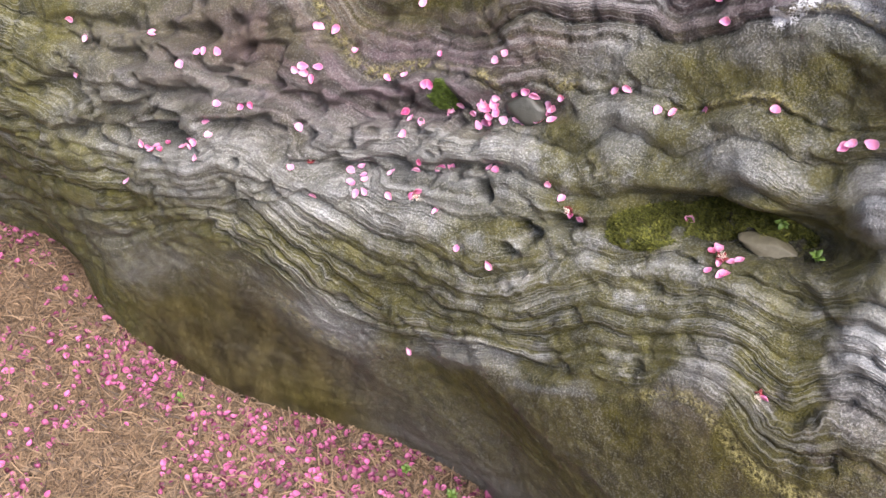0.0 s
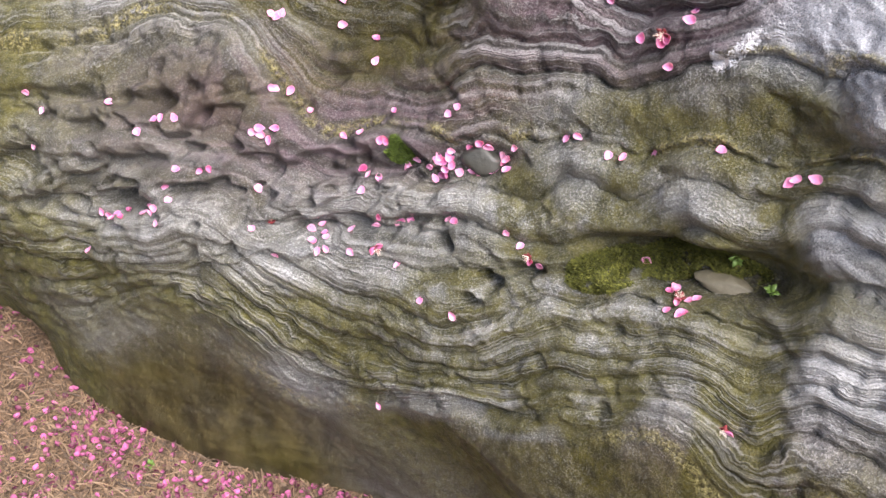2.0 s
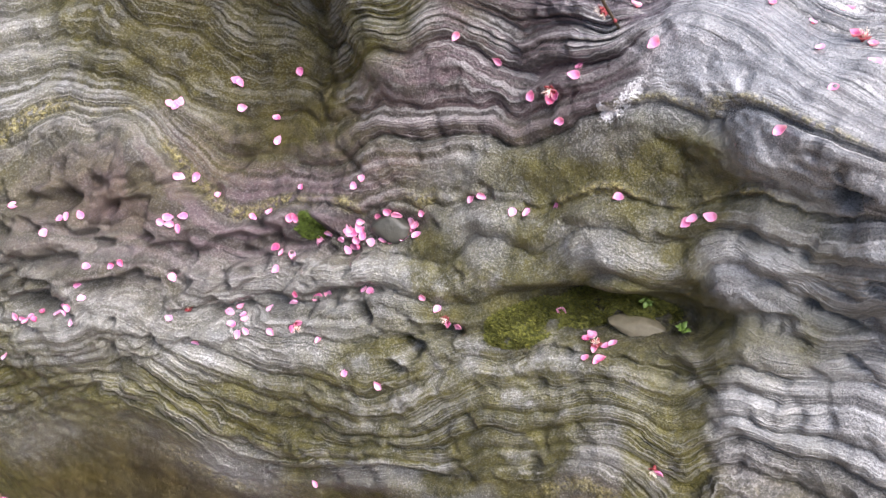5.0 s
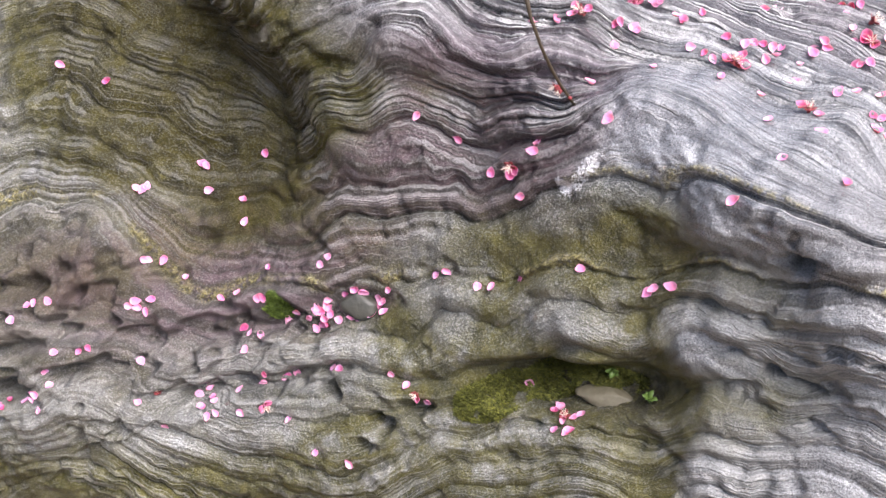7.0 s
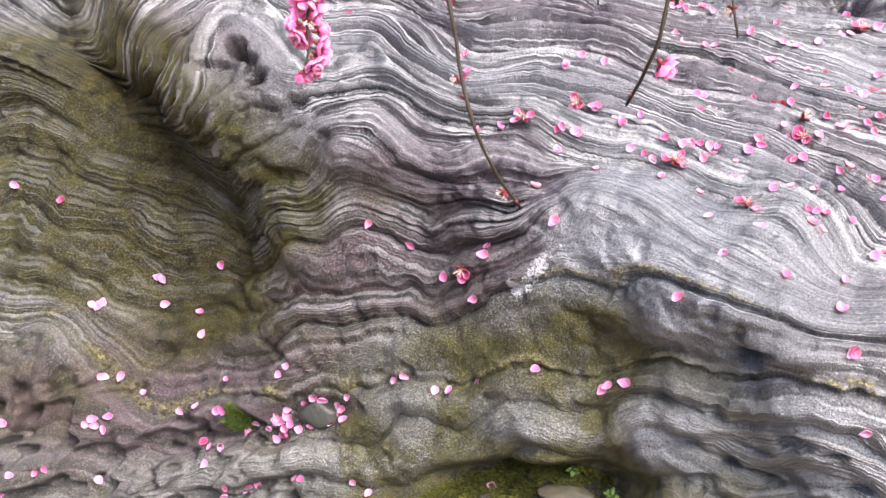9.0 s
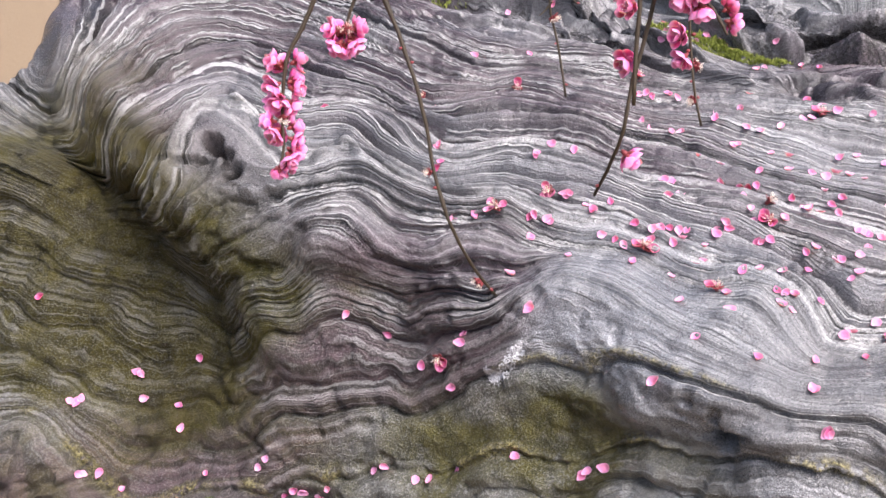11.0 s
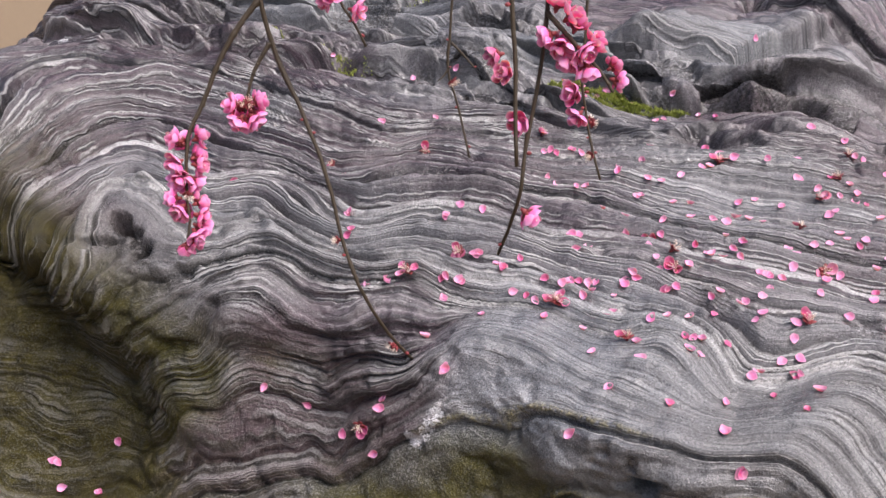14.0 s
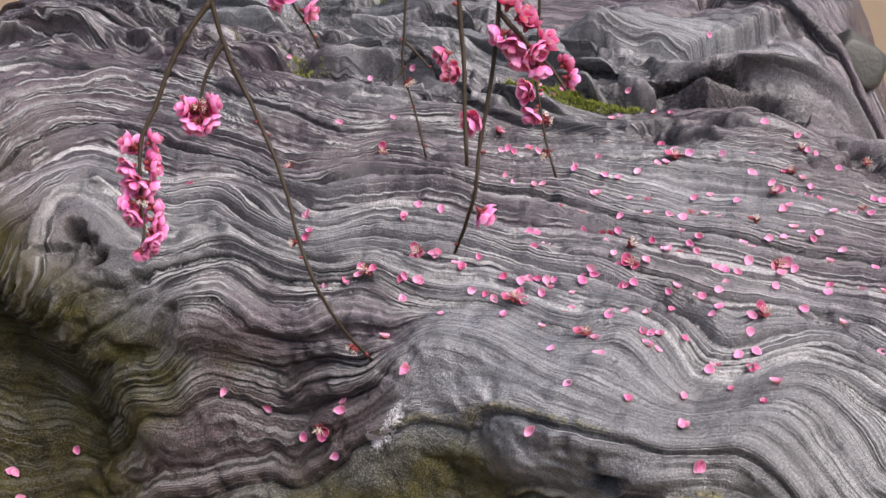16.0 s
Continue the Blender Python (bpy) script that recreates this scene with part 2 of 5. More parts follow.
# the far top
pits((-.178, 1.686, .105, .013, .045, .05), (-.101, 1.99, .06, .022, .05, .1), (-.233, 2.035, .025, .025, .05, .2),
     (-.191, 1.597, .020, .010, .025, .2), (-.081, 1.72, .020, .012, .03, .3), (-.046, 1.665, .018, .010, .025, .3), (-.327, 1.826, .07, .011, .035, 0),
     (-.647, 1.618, .08, .010, .03, 0), (-.72, 1.64, .03, .012, .03, .1), (-.435, 1.645, .06, .010, .025, 0), (-.45, 1.835, .08, .012, .03, .1),
     (.084, 1.569, .018, .012, .02, .3), (-.183, 1.593, .02, .012, .03, .3), (-.432, 1.60, .04, .010, .015, 0), (-.99, 1.60, .07, .010, .03, 0))
# the fretted ledges below the joint
pits((-.117, .900, .016, .003, .007, .2), (-.072, .893, .009, .006, .014, .4), (-.042, .895, .016, .004, .012, .1), (-.031, .950, .010, .005, .012, .2),
     (.006, .962, .010, .005, .012, .2), (-.06, .925, .022, .003, .006, .3), (.03, .93, .012, .005, .010, .2), (-.02, .87, .018, .004, .010, .2), (.05, .89, .012, .005, .010, .2))
# knobs: u, v, half length, half height, height, turn
KNOBS = [(-.164, 1.018, .026, .030, .009, .3), (-.120, 1.066, .020, .010, .004, .2), (-.210, .992, .024, .020, .008, .3), (-.518, 1.052, .050, .030, .013, .2),
         (-.245, .860, .032, .016, .007, .4), (-.098, .935, .030, .012, .009, .4), (-.04, 1.045, .030, .014, .008, .3), (-.655, 1.165, .04, .022, .008, .4)]
# open joints along a bed: level, from u, to u, depth, half width in the bed's own measure
JOINTS = [
    (.378, -.98, -.60, .006, .007), (.376, -.44, .25, .007, .0030), (.430, -.30, -.02, .005, .0026), (.428, -.62, -.30, .004, .0026),
    (.110, -.68, -.42, .010, .004), (.022, -.62, -.30, .010, .006), (.070, -.20, .05, .006, .003),
    (1.24, -.55, .3, .022, .008), (1.15, -1.2, -.4, .016, .006),
]


# ---- rock form: u runs along the rock, v up its front and over its top ----
AX, NX = np.array([0.67, -0.742, 0.0]), np.array([-0.742, -0.67, 0.0])
KV = np.array([0, .25, .45, .58, .78, .93, 1.05, 1.15, 1.30, 1.65, 2.0, 2.2, 2.4, 2.7, 3.1])
KN = np.array([-.5, -.5, -.505, -.545, -.645, -.70, -.745, -.83, -.97, -1.30, -1.68, -2.06, -2.26, -2.32, -2.30])
KZ = np.array([-.06, .2, .40, .54, .715, .86, .965, 1.005, 1.015, 1.035, 1.055, 1.03, .80, .40, -.05])
# the line of the boulder's foot on the ground
FOOT_U = [-1.5, -1.34, -1.30, -1.25, -1.20, -1.145, -1.08, -1.04, -.987, -.903, -.78, -.66, -.54, -.40, 0, .6]
FOOT_N = [-.26, -.25, -.28, -.31, -.318, -.308, -.280, -.272, -.288, -.32, -.37, -.435, -.50, -.565, -.64, -.68]
RNG = np.random.RandomState(7)
TABLE = RNG.rand(256, 256) * 2 - 1
LINE = RNG.rand(4096) * 2 - 1


def spline(x, X, Y):
    d = np.gradient(Y, X)
    i = np.clip(np.searchsorted(X, x) - 1, 0, len(X) - 2)
    h = X[i + 1] - X[i]
    t = (x - X[i]) / h
    return ((2*t**3 - 3*t*t + 1) * Y[i] + (t**3 - 2*t*t + t) * d[i] * h
            + (3*t*t - 2*t**3) * Y[i + 1] + (t**3 - t*t) * d[i + 1] * h)


def ease(x, a, b):
    t = np.clip((x - a) / (b - a), 0, 1)
    return t * t * (3 - 2 * t)


def grain(x, y, seed=0):
    """Smooth noise in the plane, -1 to 1."""
    x, y = x + seed * 17.3, y + seed * 9.7
    i, j = np.floor(x).astype(int), np.floor(y).astype(int)
    a, b = x - i, y - j
    a, b = a*a*a*(a*(a*6 - 15) + 10), b*b*b*(b*(b*6 - 15) + 10)
    i, j = i & 255, j & 255
    k, l = (i + 1) & 255, (j + 1) & 255
    return (TABLE[i, j] * (1-a) + TABLE[k, j] * a) * (1-b) + (TABLE[i, l] * (1-a) + TABLE[k, l] * a) * b


def fbm(x, y, octaves=4, seed=0):
    return sum(grain(x * 2**k, y * 2**k, seed + k) * 0.5**k for k in range(octaves))


def layer(s, seed=0):
    """Smooth noise along one axis, -1 to 1: the run of hard and soft beds."""
    s = s + seed * 31.7 + 500
    i = np.floor(s).astype(int)
    t = s - i
    t = t * t * (3 - 2 * t)
    return LINE[i & 4095] * (1 - t) + LINE[(i + 1) & 4095] * t


def spot(u, v, cu, cv, su, sv, turn=0.0, power=1.0):
    c, s = math.cos(turn), math.sin(turn)
    a, b = (u - cu) * c + (v - cv) * s, -(u - cu) * s + (v - cv) * c
    return np.exp(-((a / su)**2 + (b / sv)**2)**power)


def core(u, v):
    """The boulder without its beds: distance out along NX, and height."""
    foot = np.interp(u, FOOT_U, FOOT_N)
    n, z = spline(v, KV, KN), spline(v, KV, KZ)
    left = np.interp(u, [-1.3, -1.1, -.84, -.62, -.5], [.26, .23, .13, .03, 0])
    n = n + left * (1 - ease(v, .52, .98))
    lip = -.505 + left
    n = np.where(v < .45, lip + (foot - lip) * (1 - np.clip(v / .45, 0, 1))**1.2, n)
    n = n - .05*spot(u, v, -.69, .86, .11, .14) - .03*spot(u, v, -.47, .97, .10, .10)
    n = n + .045*spot(u, v, -.10, 1.10, .16, .09) + .03*spot(u, v, -.90, .76, .12, .14)
    l, r = np.clip((-1.06 - .22 * (1 - ease(v, .40, .80)) - .07 * ease(v, 1.02, 1.12) - .12 * ease(v, 1.22, 1.5) - u) / (.60 - .44 * ease(v, 1.02, 1.25)), 0, 1), np.clip((u - .35 + .48 * ease(v, 1.45, 1.8)) / (.55 - .25 * ease(v, 1.45, 1.8)), 0, 1)
    e = np.sqrt(np.clip(1 - l**2.6, 0, 1)) * np.sqrt(np.clip(1 - r**2.4, 0, 1))
    return -1.15 + (n + 1.15) * e, z * e


def shell(u, v):
    n, z = core(u, v)
    return AX * u[..., None] + NX * n[..., None] + np.array([0, 0, 1.0]) * z[..., None]


BEDS = []


def bed(level, *line):
    """One bedding plane where it comes out of the rock, as (u, v)."""
    BEDS.extend((u, v, level) for u, v in line)


# bed lines
bed(0, (-0.836, 0.338), (-0.784, 0.373), (-0.743, 0.376), (-0.71, 0.357), (-0.698, 0.31), (-0.661, 0.281), (-0.62, 0.282), (-0.555, 0.327), (-0.515, 0.314), (-0.491, 0.297), (-0.406, 0.444), (-0.331, 0.516), (-0.297, 0.549), (-0.268, 0.559), (-0.237, 0.574), (-0.197, 0.618), (-0.172, 0.627), (-0.151, 0.62), (-0.117, 0.611), (-0.083, 0.612), (-0.056, 0.616))
bed(0, (-0.822, 0.373), (-0.722, 0.342), (-0.671, 0.285))
bed(0, (-1.042, 0.153), (-0.939, 0.231))
bed(0.045, (-0.691, 0.425), (-0.665, 0.395), (-0.623, 0.346), (-0.578, 0.37), (-0.531, 0.404), (-0.472, 0.457), (-0.419, 0.5), (-0.382, 0.512), (-0.338, 0.526), (-0.315, 0.552), (-0.295, 0.576), (-0.271, 0.592), (-0.247, 0.606), (-0.228, 0.624), (-0.192, 0.656), (-0.161, 0.661), (-0.135, 0.649), (-0.106, 0.644), (-0.08, 0.653), (-0.056, 0.674), (-0.009, 0.692))
bed(0.045, (-0.993, 0.3), (-0.874, 0.408), (-0.806, 0.454), (-0.769, 0.432), (-0.67, 0.359), (-0.622, 0.33))
bed(0.075, (-0.475, 0.465), (-0.423, 0.507), (-0.386, 0.519), (-0.351, 0.533), (-0.319, 0.564), (-0.306, 0.586), (-0.277, 0.606), (-0.241, 0.629), (-0.199, 0.664), (-0.167, 0.677), (-0.141, 0.677), (-0.122, 0.675), (-0.099, 0.679), (-0.085, 0.708), (-0.063, 0.724), (-0.031, 0.725))
bed(0.075, (-0.057, 0.723), (-0.026, 0.729), (-0, 0.723))
bed(0.085, (-1.036, 0.36), (-0.94, 0.396), (-0.844, 0.467), (-0.792, 0.485), (-0.741, 0.479), (-0.702, 0.454), (-0.665, 0.407), (-0.615, 0.401))
bed(0.105, (-0.622, 0.398), (-0.581, 0.403), (-0.48, 0.474), (-0.427, 0.514), (-0.391, 0.528), (-0.361, 0.547), (-0.335, 0.576), (-0.279, 0.622), (-0.227, 0.668), (-0.177, 0.7), (-0.145, 0.699), (-0.113, 0.7), (-0.102, 0.724), (-0.083, 0.754), (-0.055, 0.759))
bed(0.105, (-0.051, 0.758), (-0.013, 0.768), (0.022, 0.778))
bed(0.13, (-0.644, 0.465), (-0.585, 0.461), (-0.523, 0.472), (-0.48, 0.496), (-0.433, 0.526), (-0.4, 0.544), (-0.367, 0.576), (-0.342, 0.61), (-0.315, 0.634), (-0.292, 0.646), (-0.24, 0.686), (-0.196, 0.718), (-0.172, 0.72), (-0.144, 0.715), (-0.123, 0.719), (-0.115, 0.741), (-0.094, 0.769), (-0.067, 0.777))
bed(0.13, (-0.061, 0.778), (-0.032, 0.785), (-0.008, 0.791), (0.011, 0.799))
bed(0.13, (-0.973, 0.446), (-0.882, 0.478), (-0.773, 0.533), (-0.728, 0.51), (-0.644, 0.465), (-0.586, 0.467))
bed(0.165, (-0.656, 0.5), (-0.601, 0.494), (-0.521, 0.508), (-0.479, 0.519), (-0.433, 0.542), (-0.401, 0.563), (-0.38, 0.588), (-0.355, 0.619), (-0.331, 0.648), (-0.303, 0.663), (-0.248, 0.697), (-0.205, 0.729), (-0.182, 0.734), (-0.158, 0.735), (-0.14, 0.741), (-0.125, 0.763), (-0.115, 0.789), (-0.1, 0.805), (-0.085, 0.808))
bed(0.165, (-0.072, 0.801), (-0.057, 0.803), (-0.04, 0.822), (-0.012, 0.843))
bed(0.165, (-1, 0.465), (-0.851, 0.506), (-0.798, 0.535), (-0.744, 0.536), (-0.656, 0.502))
bed(0.2, (-0.656, 0.537), (-0.616, 0.523), (-0.529, 0.546), (-0.45, 0.574), (-0.407, 0.605), (-0.383, 0.646), (-0.358, 0.681), (-0.321, 0.695), (-0.3, 0.716), (-0.283, 0.735), (-0.253, 0.743), (-0.215, 0.752), (-0.187, 0.766), (-0.148, 0.768), (-0.132, 0.789), (-0.121, 0.811), (-0.102, 0.83))
bed(0.2, (-0.114, 0.804), (-0.099, 0.825), (-0.073, 0.826), (-0.051, 0.834), (-0.031, 0.843), (-0.015, 0.849))
bed(0.2, (-1.015, 0.494), (-0.924, 0.497), (-0.857, 0.523), (-0.798, 0.566), (-0.656, 0.537), (-0.531, 0.548))
bed(0.25, (-0.663, 0.591), (-0.63, 0.574), (-0.591, 0.584), (-0.541, 0.6), (-0.491, 0.613), (-0.443, 0.641), (-0.419, 0.671), (-0.38, 0.689), (-0.342, 0.708), (-0.323, 0.736), (-0.317, 0.756), (-0.268, 0.783), (-0.244, 0.802), (-0.207, 0.799), (-0.174, 0.8), (-0.147, 0.807), (-0.136, 0.832))
bed(0.25, (-0.102, 0.859), (-0.073, 0.867), (-0.027, 0.88), (0.019, 0.897), (0.044, 0.9))
bed(0.25, (-0.974, 0.521), (-0.845, 0.569), (-0.762, 0.601), (-0.722, 0.578), (-0.663, 0.591), (-0.63, 0.574))
bed(0.29, (-0.701, 0.596), (-0.663, 0.602), (-0.61, 0.615), (-0.552, 0.645), (-0.497, 0.687), (-0.451, 0.7), (-0.416, 0.704), (-0.392, 0.724), (-0.365, 0.744), (-0.337, 0.763), (-0.318, 0.776), (-0.29, 0.783), (-0.264, 0.826), (-0.238, 0.84), (-0.215, 0.834), (-0.197, 0.832), (-0.179, 0.853), (-0.17, 0.882), (-0.159, 0.905))
bed(0.29, (-0.14, 0.902), (-0.108, 0.903), (-0.084, 0.902), (-0.059, 0.887), (-0.034, 0.901), (-0, 0.928), (0.032, 0.937))
bed(0.29, (-1.008, 0.54), (-0.875, 0.594), (-0.84, 0.619), (-0.789, 0.626), (-0.701, 0.596), (-0.663, 0.605))
bed(0.32, (-1.077, 0.591), (-0.928, 0.631), (-0.848, 0.645), (-0.783, 0.652), (-0.706, 0.629), (-0.641, 0.638))
bed(0.34, (-0.633, 0.663), (-0.598, 0.678), (-0.545, 0.701), (-0.496, 0.732), (-0.458, 0.741), (-0.437, 0.745), (-0.424, 0.761), (-0.413, 0.782), (-0.398, 0.801), (-0.383, 0.806), (-0.362, 0.805), (-0.336, 0.814), (-0.319, 0.836), (-0.308, 0.854), (-0.29, 0.873), (-0.269, 0.883), (-0.251, 0.882), (-0.228, 0.88), (-0.209, 0.884), (-0.201, 0.898), (-0.195, 0.915), (-0.179, 0.932))
bed(0.34, (-0.192, 0.867), (-0.181, 0.89), (-0.166, 0.914), (-0.146, 0.934), (-0.119, 0.941), (-0.095, 0.94), (-0.049, 0.963), (-0.032, 0.99), (-0.004, 0.988), (0.021, 0.98))
bed(0.34, (-0.841, 0.654), (-0.787, 0.677), (-0.633, 0.663))
bed(0.375, (-0.935, 0.767), (-0.9, 0.769), (-0.88, 0.775), (-0.859, 0.784), (-0.841, 0.78), (-0.823, 0.768), (-0.805, 0.75), (-0.781, 0.736), (-0.757, 0.719), (-0.735, 0.705), (-0.71, 0.696), (-0.683, 0.695), (-0.671, 0.707), (-0.637, 0.727), (-0.576, 0.751), (-0.549, 0.758), (-0.517, 0.778), (-0.481, 0.795), (-0.442, 0.81), (-0.412, 0.833), (-0.387, 0.842), (-0.356, 0.851), (-0.325, 0.867), (-0.315, 0.884), (-0.298, 0.899), (-0.274, 0.912), (-0.252, 0.915), (-0.23, 0.914), (-0.205, 0.916), (-0.185, 0.928), (-0.176, 0.946), (-0.164, 0.963), (-0.147, 0.974), (-0.129, 0.975), (-0.107, 0.972), (-0.089, 0.976), (-0.071, 0.987), (-0.059, 1.007), (-0.05, 1.022), (-0.03, 1.027), (-0.009, 1.027), (0.009, 1.023))
bed(0.43, (-0.985, 0.792), (-0.942, 0.802), (-0.912, 0.807), (-0.898, 0.817), (-0.873, 0.815), (-0.846, 0.804), (-0.819, 0.792), (-0.797, 0.776), (-0.77, 0.761), (-0.753, 0.752), (-0.733, 0.75), (-0.719, 0.755), (-0.701, 0.763), (-0.667, 0.764), (-0.635, 0.765), (-0.612, 0.777), (-0.593, 0.792), (-0.576, 0.815), (-0.564, 0.831), (-0.551, 0.842), (-0.532, 0.845), (-0.507, 0.849), (-0.493, 0.866), (-0.468, 0.88), (-0.441, 0.889), (-0.412, 0.89), (-0.395, 0.9), (-0.372, 0.923), (-0.345, 0.952), (-0.321, 0.977), (-0.298, 0.994), (-0.281, 1.004), (-0.266, 1.015), (-0.249, 1.02), (-0.232, 1.014), (-0.221, 1.012), (-0.212, 1.032), (-0.203, 1.052), (-0.188, 1.065), (-0.171, 1.068), (-0.154, 1.065), (-0.141, 1.063), (-0.117, 1.079), (-0.07, 1.077), (-0.034, 1.071), (-0.009, 1.069))
bed(0.46, (0.009, 1.094), (0.033, 1.087), (0.063, 1.072), (0.083, 1.055))
bed(0.465, (-1.007, 0.81), (-0.954, 0.819), (-0.916, 0.835), (-0.882, 0.832), (-0.853, 0.819), (-0.817, 0.798), (-0.787, 0.791), (-0.757, 0.786), (-0.735, 0.789), (-0.705, 0.797), (-0.677, 0.807), (-0.616, 0.832), (-0.578, 0.854), (-0.537, 0.877), (-0.507, 0.888), (-0.46, 0.899), (-0.41, 0.917), (-0.37, 0.954), (-0.338, 0.985), (-0.299, 1.016), (-0.263, 1.052), (-0.22, 1.084), (-0.187, 1.093), (-0.143, 1.093), (-0.115, 1.097), (-0.076, 1.091), (-0.041, 1.087), (-0.015, 1.086))
bed(0.5, (-1.029, 0.839), (-1.009, 0.85), (-0.992, 0.867), (-0.968, 0.87), (-0.932, 0.867), (-0.899, 0.864), (-0.868, 0.866), (-0.837, 0.861), (-0.799, 0.848), (-0.764, 0.828), (-0.747, 0.825), (-0.719, 0.832), (-0.691, 0.835), (-0.662, 0.84), (-0.636, 0.858), (-0.607, 0.889), (-0.599, 0.909), (-0.592, 0.921), (-0.58, 0.926), (-0.557, 0.925), (-0.545, 0.935), (-0.531, 0.953), (-0.518, 0.962), (-0.489, 0.954), (-0.455, 0.952), (-0.398, 0.976), (-0.353, 1.006), (-0.324, 1.036), (-0.309, 1.072), (-0.288, 1.1), (-0.259, 1.113), (-0.229, 1.119), (-0.204, 1.118), (-0.178, 1.114), (-0.149, 1.111), (-0.117, 1.108), (-0.082, 1.103), (-0.047, 1.099), (-0.021, 1.1))
bed(0.56, (-1.064, 0.889), (-1.052, 0.897), (-1.033, 0.906), (-1.011, 0.907), (-0.99, 0.904), (-0.954, 0.918), (-0.929, 0.916), (-0.903, 0.912), (-0.872, 0.91), (-0.841, 0.905), (-0.809, 0.898), (-0.784, 0.887), (-0.757, 0.881), (-0.726, 0.883), (-0.701, 0.882), (-0.68, 0.872), (-0.635, 0.906), (-0.625, 0.928), (-0.618, 0.944), (-0.606, 0.953), (-0.594, 0.955), (-0.578, 0.953), (-0.562, 0.959), (-0.555, 0.975), (-0.544, 0.993), (-0.528, 1.002), (-0.51, 0.999), (-0.493, 0.995), (-0.475, 0.992), (-0.45, 0.988), (-0.432, 0.991), (-0.423, 1.008), (-0.4, 1.033), (-0.371, 1.047), (-0.351, 1.049), (-0.334, 1.059))
bed(0.62, (-1.085, 0.93), (-1.045, 0.946), (-1.006, 0.961), (-0.981, 0.958), (-0.948, 0.952), (-0.916, 0.944), (-0.883, 0.94), (-0.841, 0.94), (-0.805, 0.936), (-0.769, 0.933), (-0.737, 0.919), (-0.717, 0.9), (-0.699, 0.896), (-0.67, 0.928), (-0.655, 0.949), (-0.64, 0.966), (-0.625, 0.978), (-0.609, 0.987), (-0.592, 0.988), (-0.577, 0.997), (-0.571, 1.024), (-0.565, 1.047), (-0.548, 1.059), (-0.53, 1.066), (-0.512, 1.065), (-0.492, 1.048), (-0.475, 1.035), (-0.458, 1.03), (-0.438, 1.033), (-0.416, 1.057), (-0.398, 1.074), (-0.368, 1.088), (-0.335, 1.103), (-0.318, 1.101))
bed(0.62, (-0.031, 1.128), (0.001, 1.131), (0.051, 1.149), (0.075, 1.141), (0.101, 1.124), (0.121, 1.1), (0.131, 1.089))
bed(0.67, (-1.049, 0.991), (-1.015, 0.99), (-0.975, 0.982), (-0.938, 0.971), (-0.911, 0.961), (-0.883, 0.958), (-0.844, 0.958), (-0.807, 0.955))
bed(0.67, (-0.636, 1.03), (-0.61, 1.057), (-0.586, 1.075), (-0.578, 1.091), (-0.555, 1.105), (-0.537, 1.12), (-0.515, 1.117), (-0.491, 1.107), (-0.47, 1.104), (-0.447, 1.112), (-0.418, 1.123), (-0.401, 1.13), (-0.383, 1.137), (-0.363, 1.139), (-0.346, 1.139), (-0.312, 1.145), (-0.277, 1.155), (-0.236, 1.17), (-0.2, 1.17), (-0.156, 1.163), (-0.124, 1.177), (-0.084, 1.176))
bed(0.74, (-0.754, 1.035), (-0.754, 1.063), (-0.756, 1.084), (-0.77, 1.116), (-0.777, 1.145), (-0.772, 1.166), (-0.754, 1.171), (-0.724, 1.166), (-0.71, 1.183), (-0.613, 1.153), (-0.599, 1.17), (-0.591, 1.186), (-0.569, 1.188), (-0.542, 1.182), (-0.517, 1.175), (-0.495, 1.172), (-0.471, 1.171), (-0.443, 1.173), (-0.415, 1.168), (-0.404, 1.182), (-0.379, 1.187), (-0.341, 1.181), (-0.298, 1.185), (-0.236, 1.202), (-0.163, 1.2), (-0.101, 1.201), (-0.026, 1.163), (0.034, 1.182))
bed(0.79, (-0.08, 1.228), (-0.03, 1.195), (0.005, 1.202), (0.037, 1.222), (0.07, 1.237), (0.096, 1.229), (0.117, 1.218))
bed(0.8, (-0.883, 1.002), (-0.8, 1.068), (-0.819, 1.102), (-0.811, 1.12), (-0.799, 1.138), (-0.798, 1.159), (-0.791, 1.181), (-0.788, 1.22), (-0.742, 1.213), (-0.667, 1.211), (-0.652, 1.232), (-0.636, 1.245), (-0.608, 1.24), (-0.567, 1.225), (-0.522, 1.214), (-0.485, 1.205), (-0.458, 1.211), (-0.44, 1.225), (-0.423, 1.235), (-0.382, 1.235), (-0.318, 1.243), (-0.265, 1.253), (-0.171, 1.25), (-0.087, 1.24), (0.022, 1.232))
bed(0.87, (-0.895, 1), (-0.875, 1.09), (-0.871, 1.122), (-0.873, 1.153), (-0.866, 1.182), (-0.863, 1.227), (-0.849, 1.264), (-0.822, 1.282), (-0.763, 1.265), (-0.708, 1.251), (-0.671, 1.272), (-0.649, 1.3), (-0.611, 1.305), (-0.557, 1.283), (-0.516, 1.255), (-0.476, 1.252), (-0.442, 1.27), (-0.4, 1.286), (-0.34, 1.292), (-0.271, 1.283), (-0.217, 1.292), (-0.128, 1.297), (-0.06, 1.291), (0.009, 1.299))
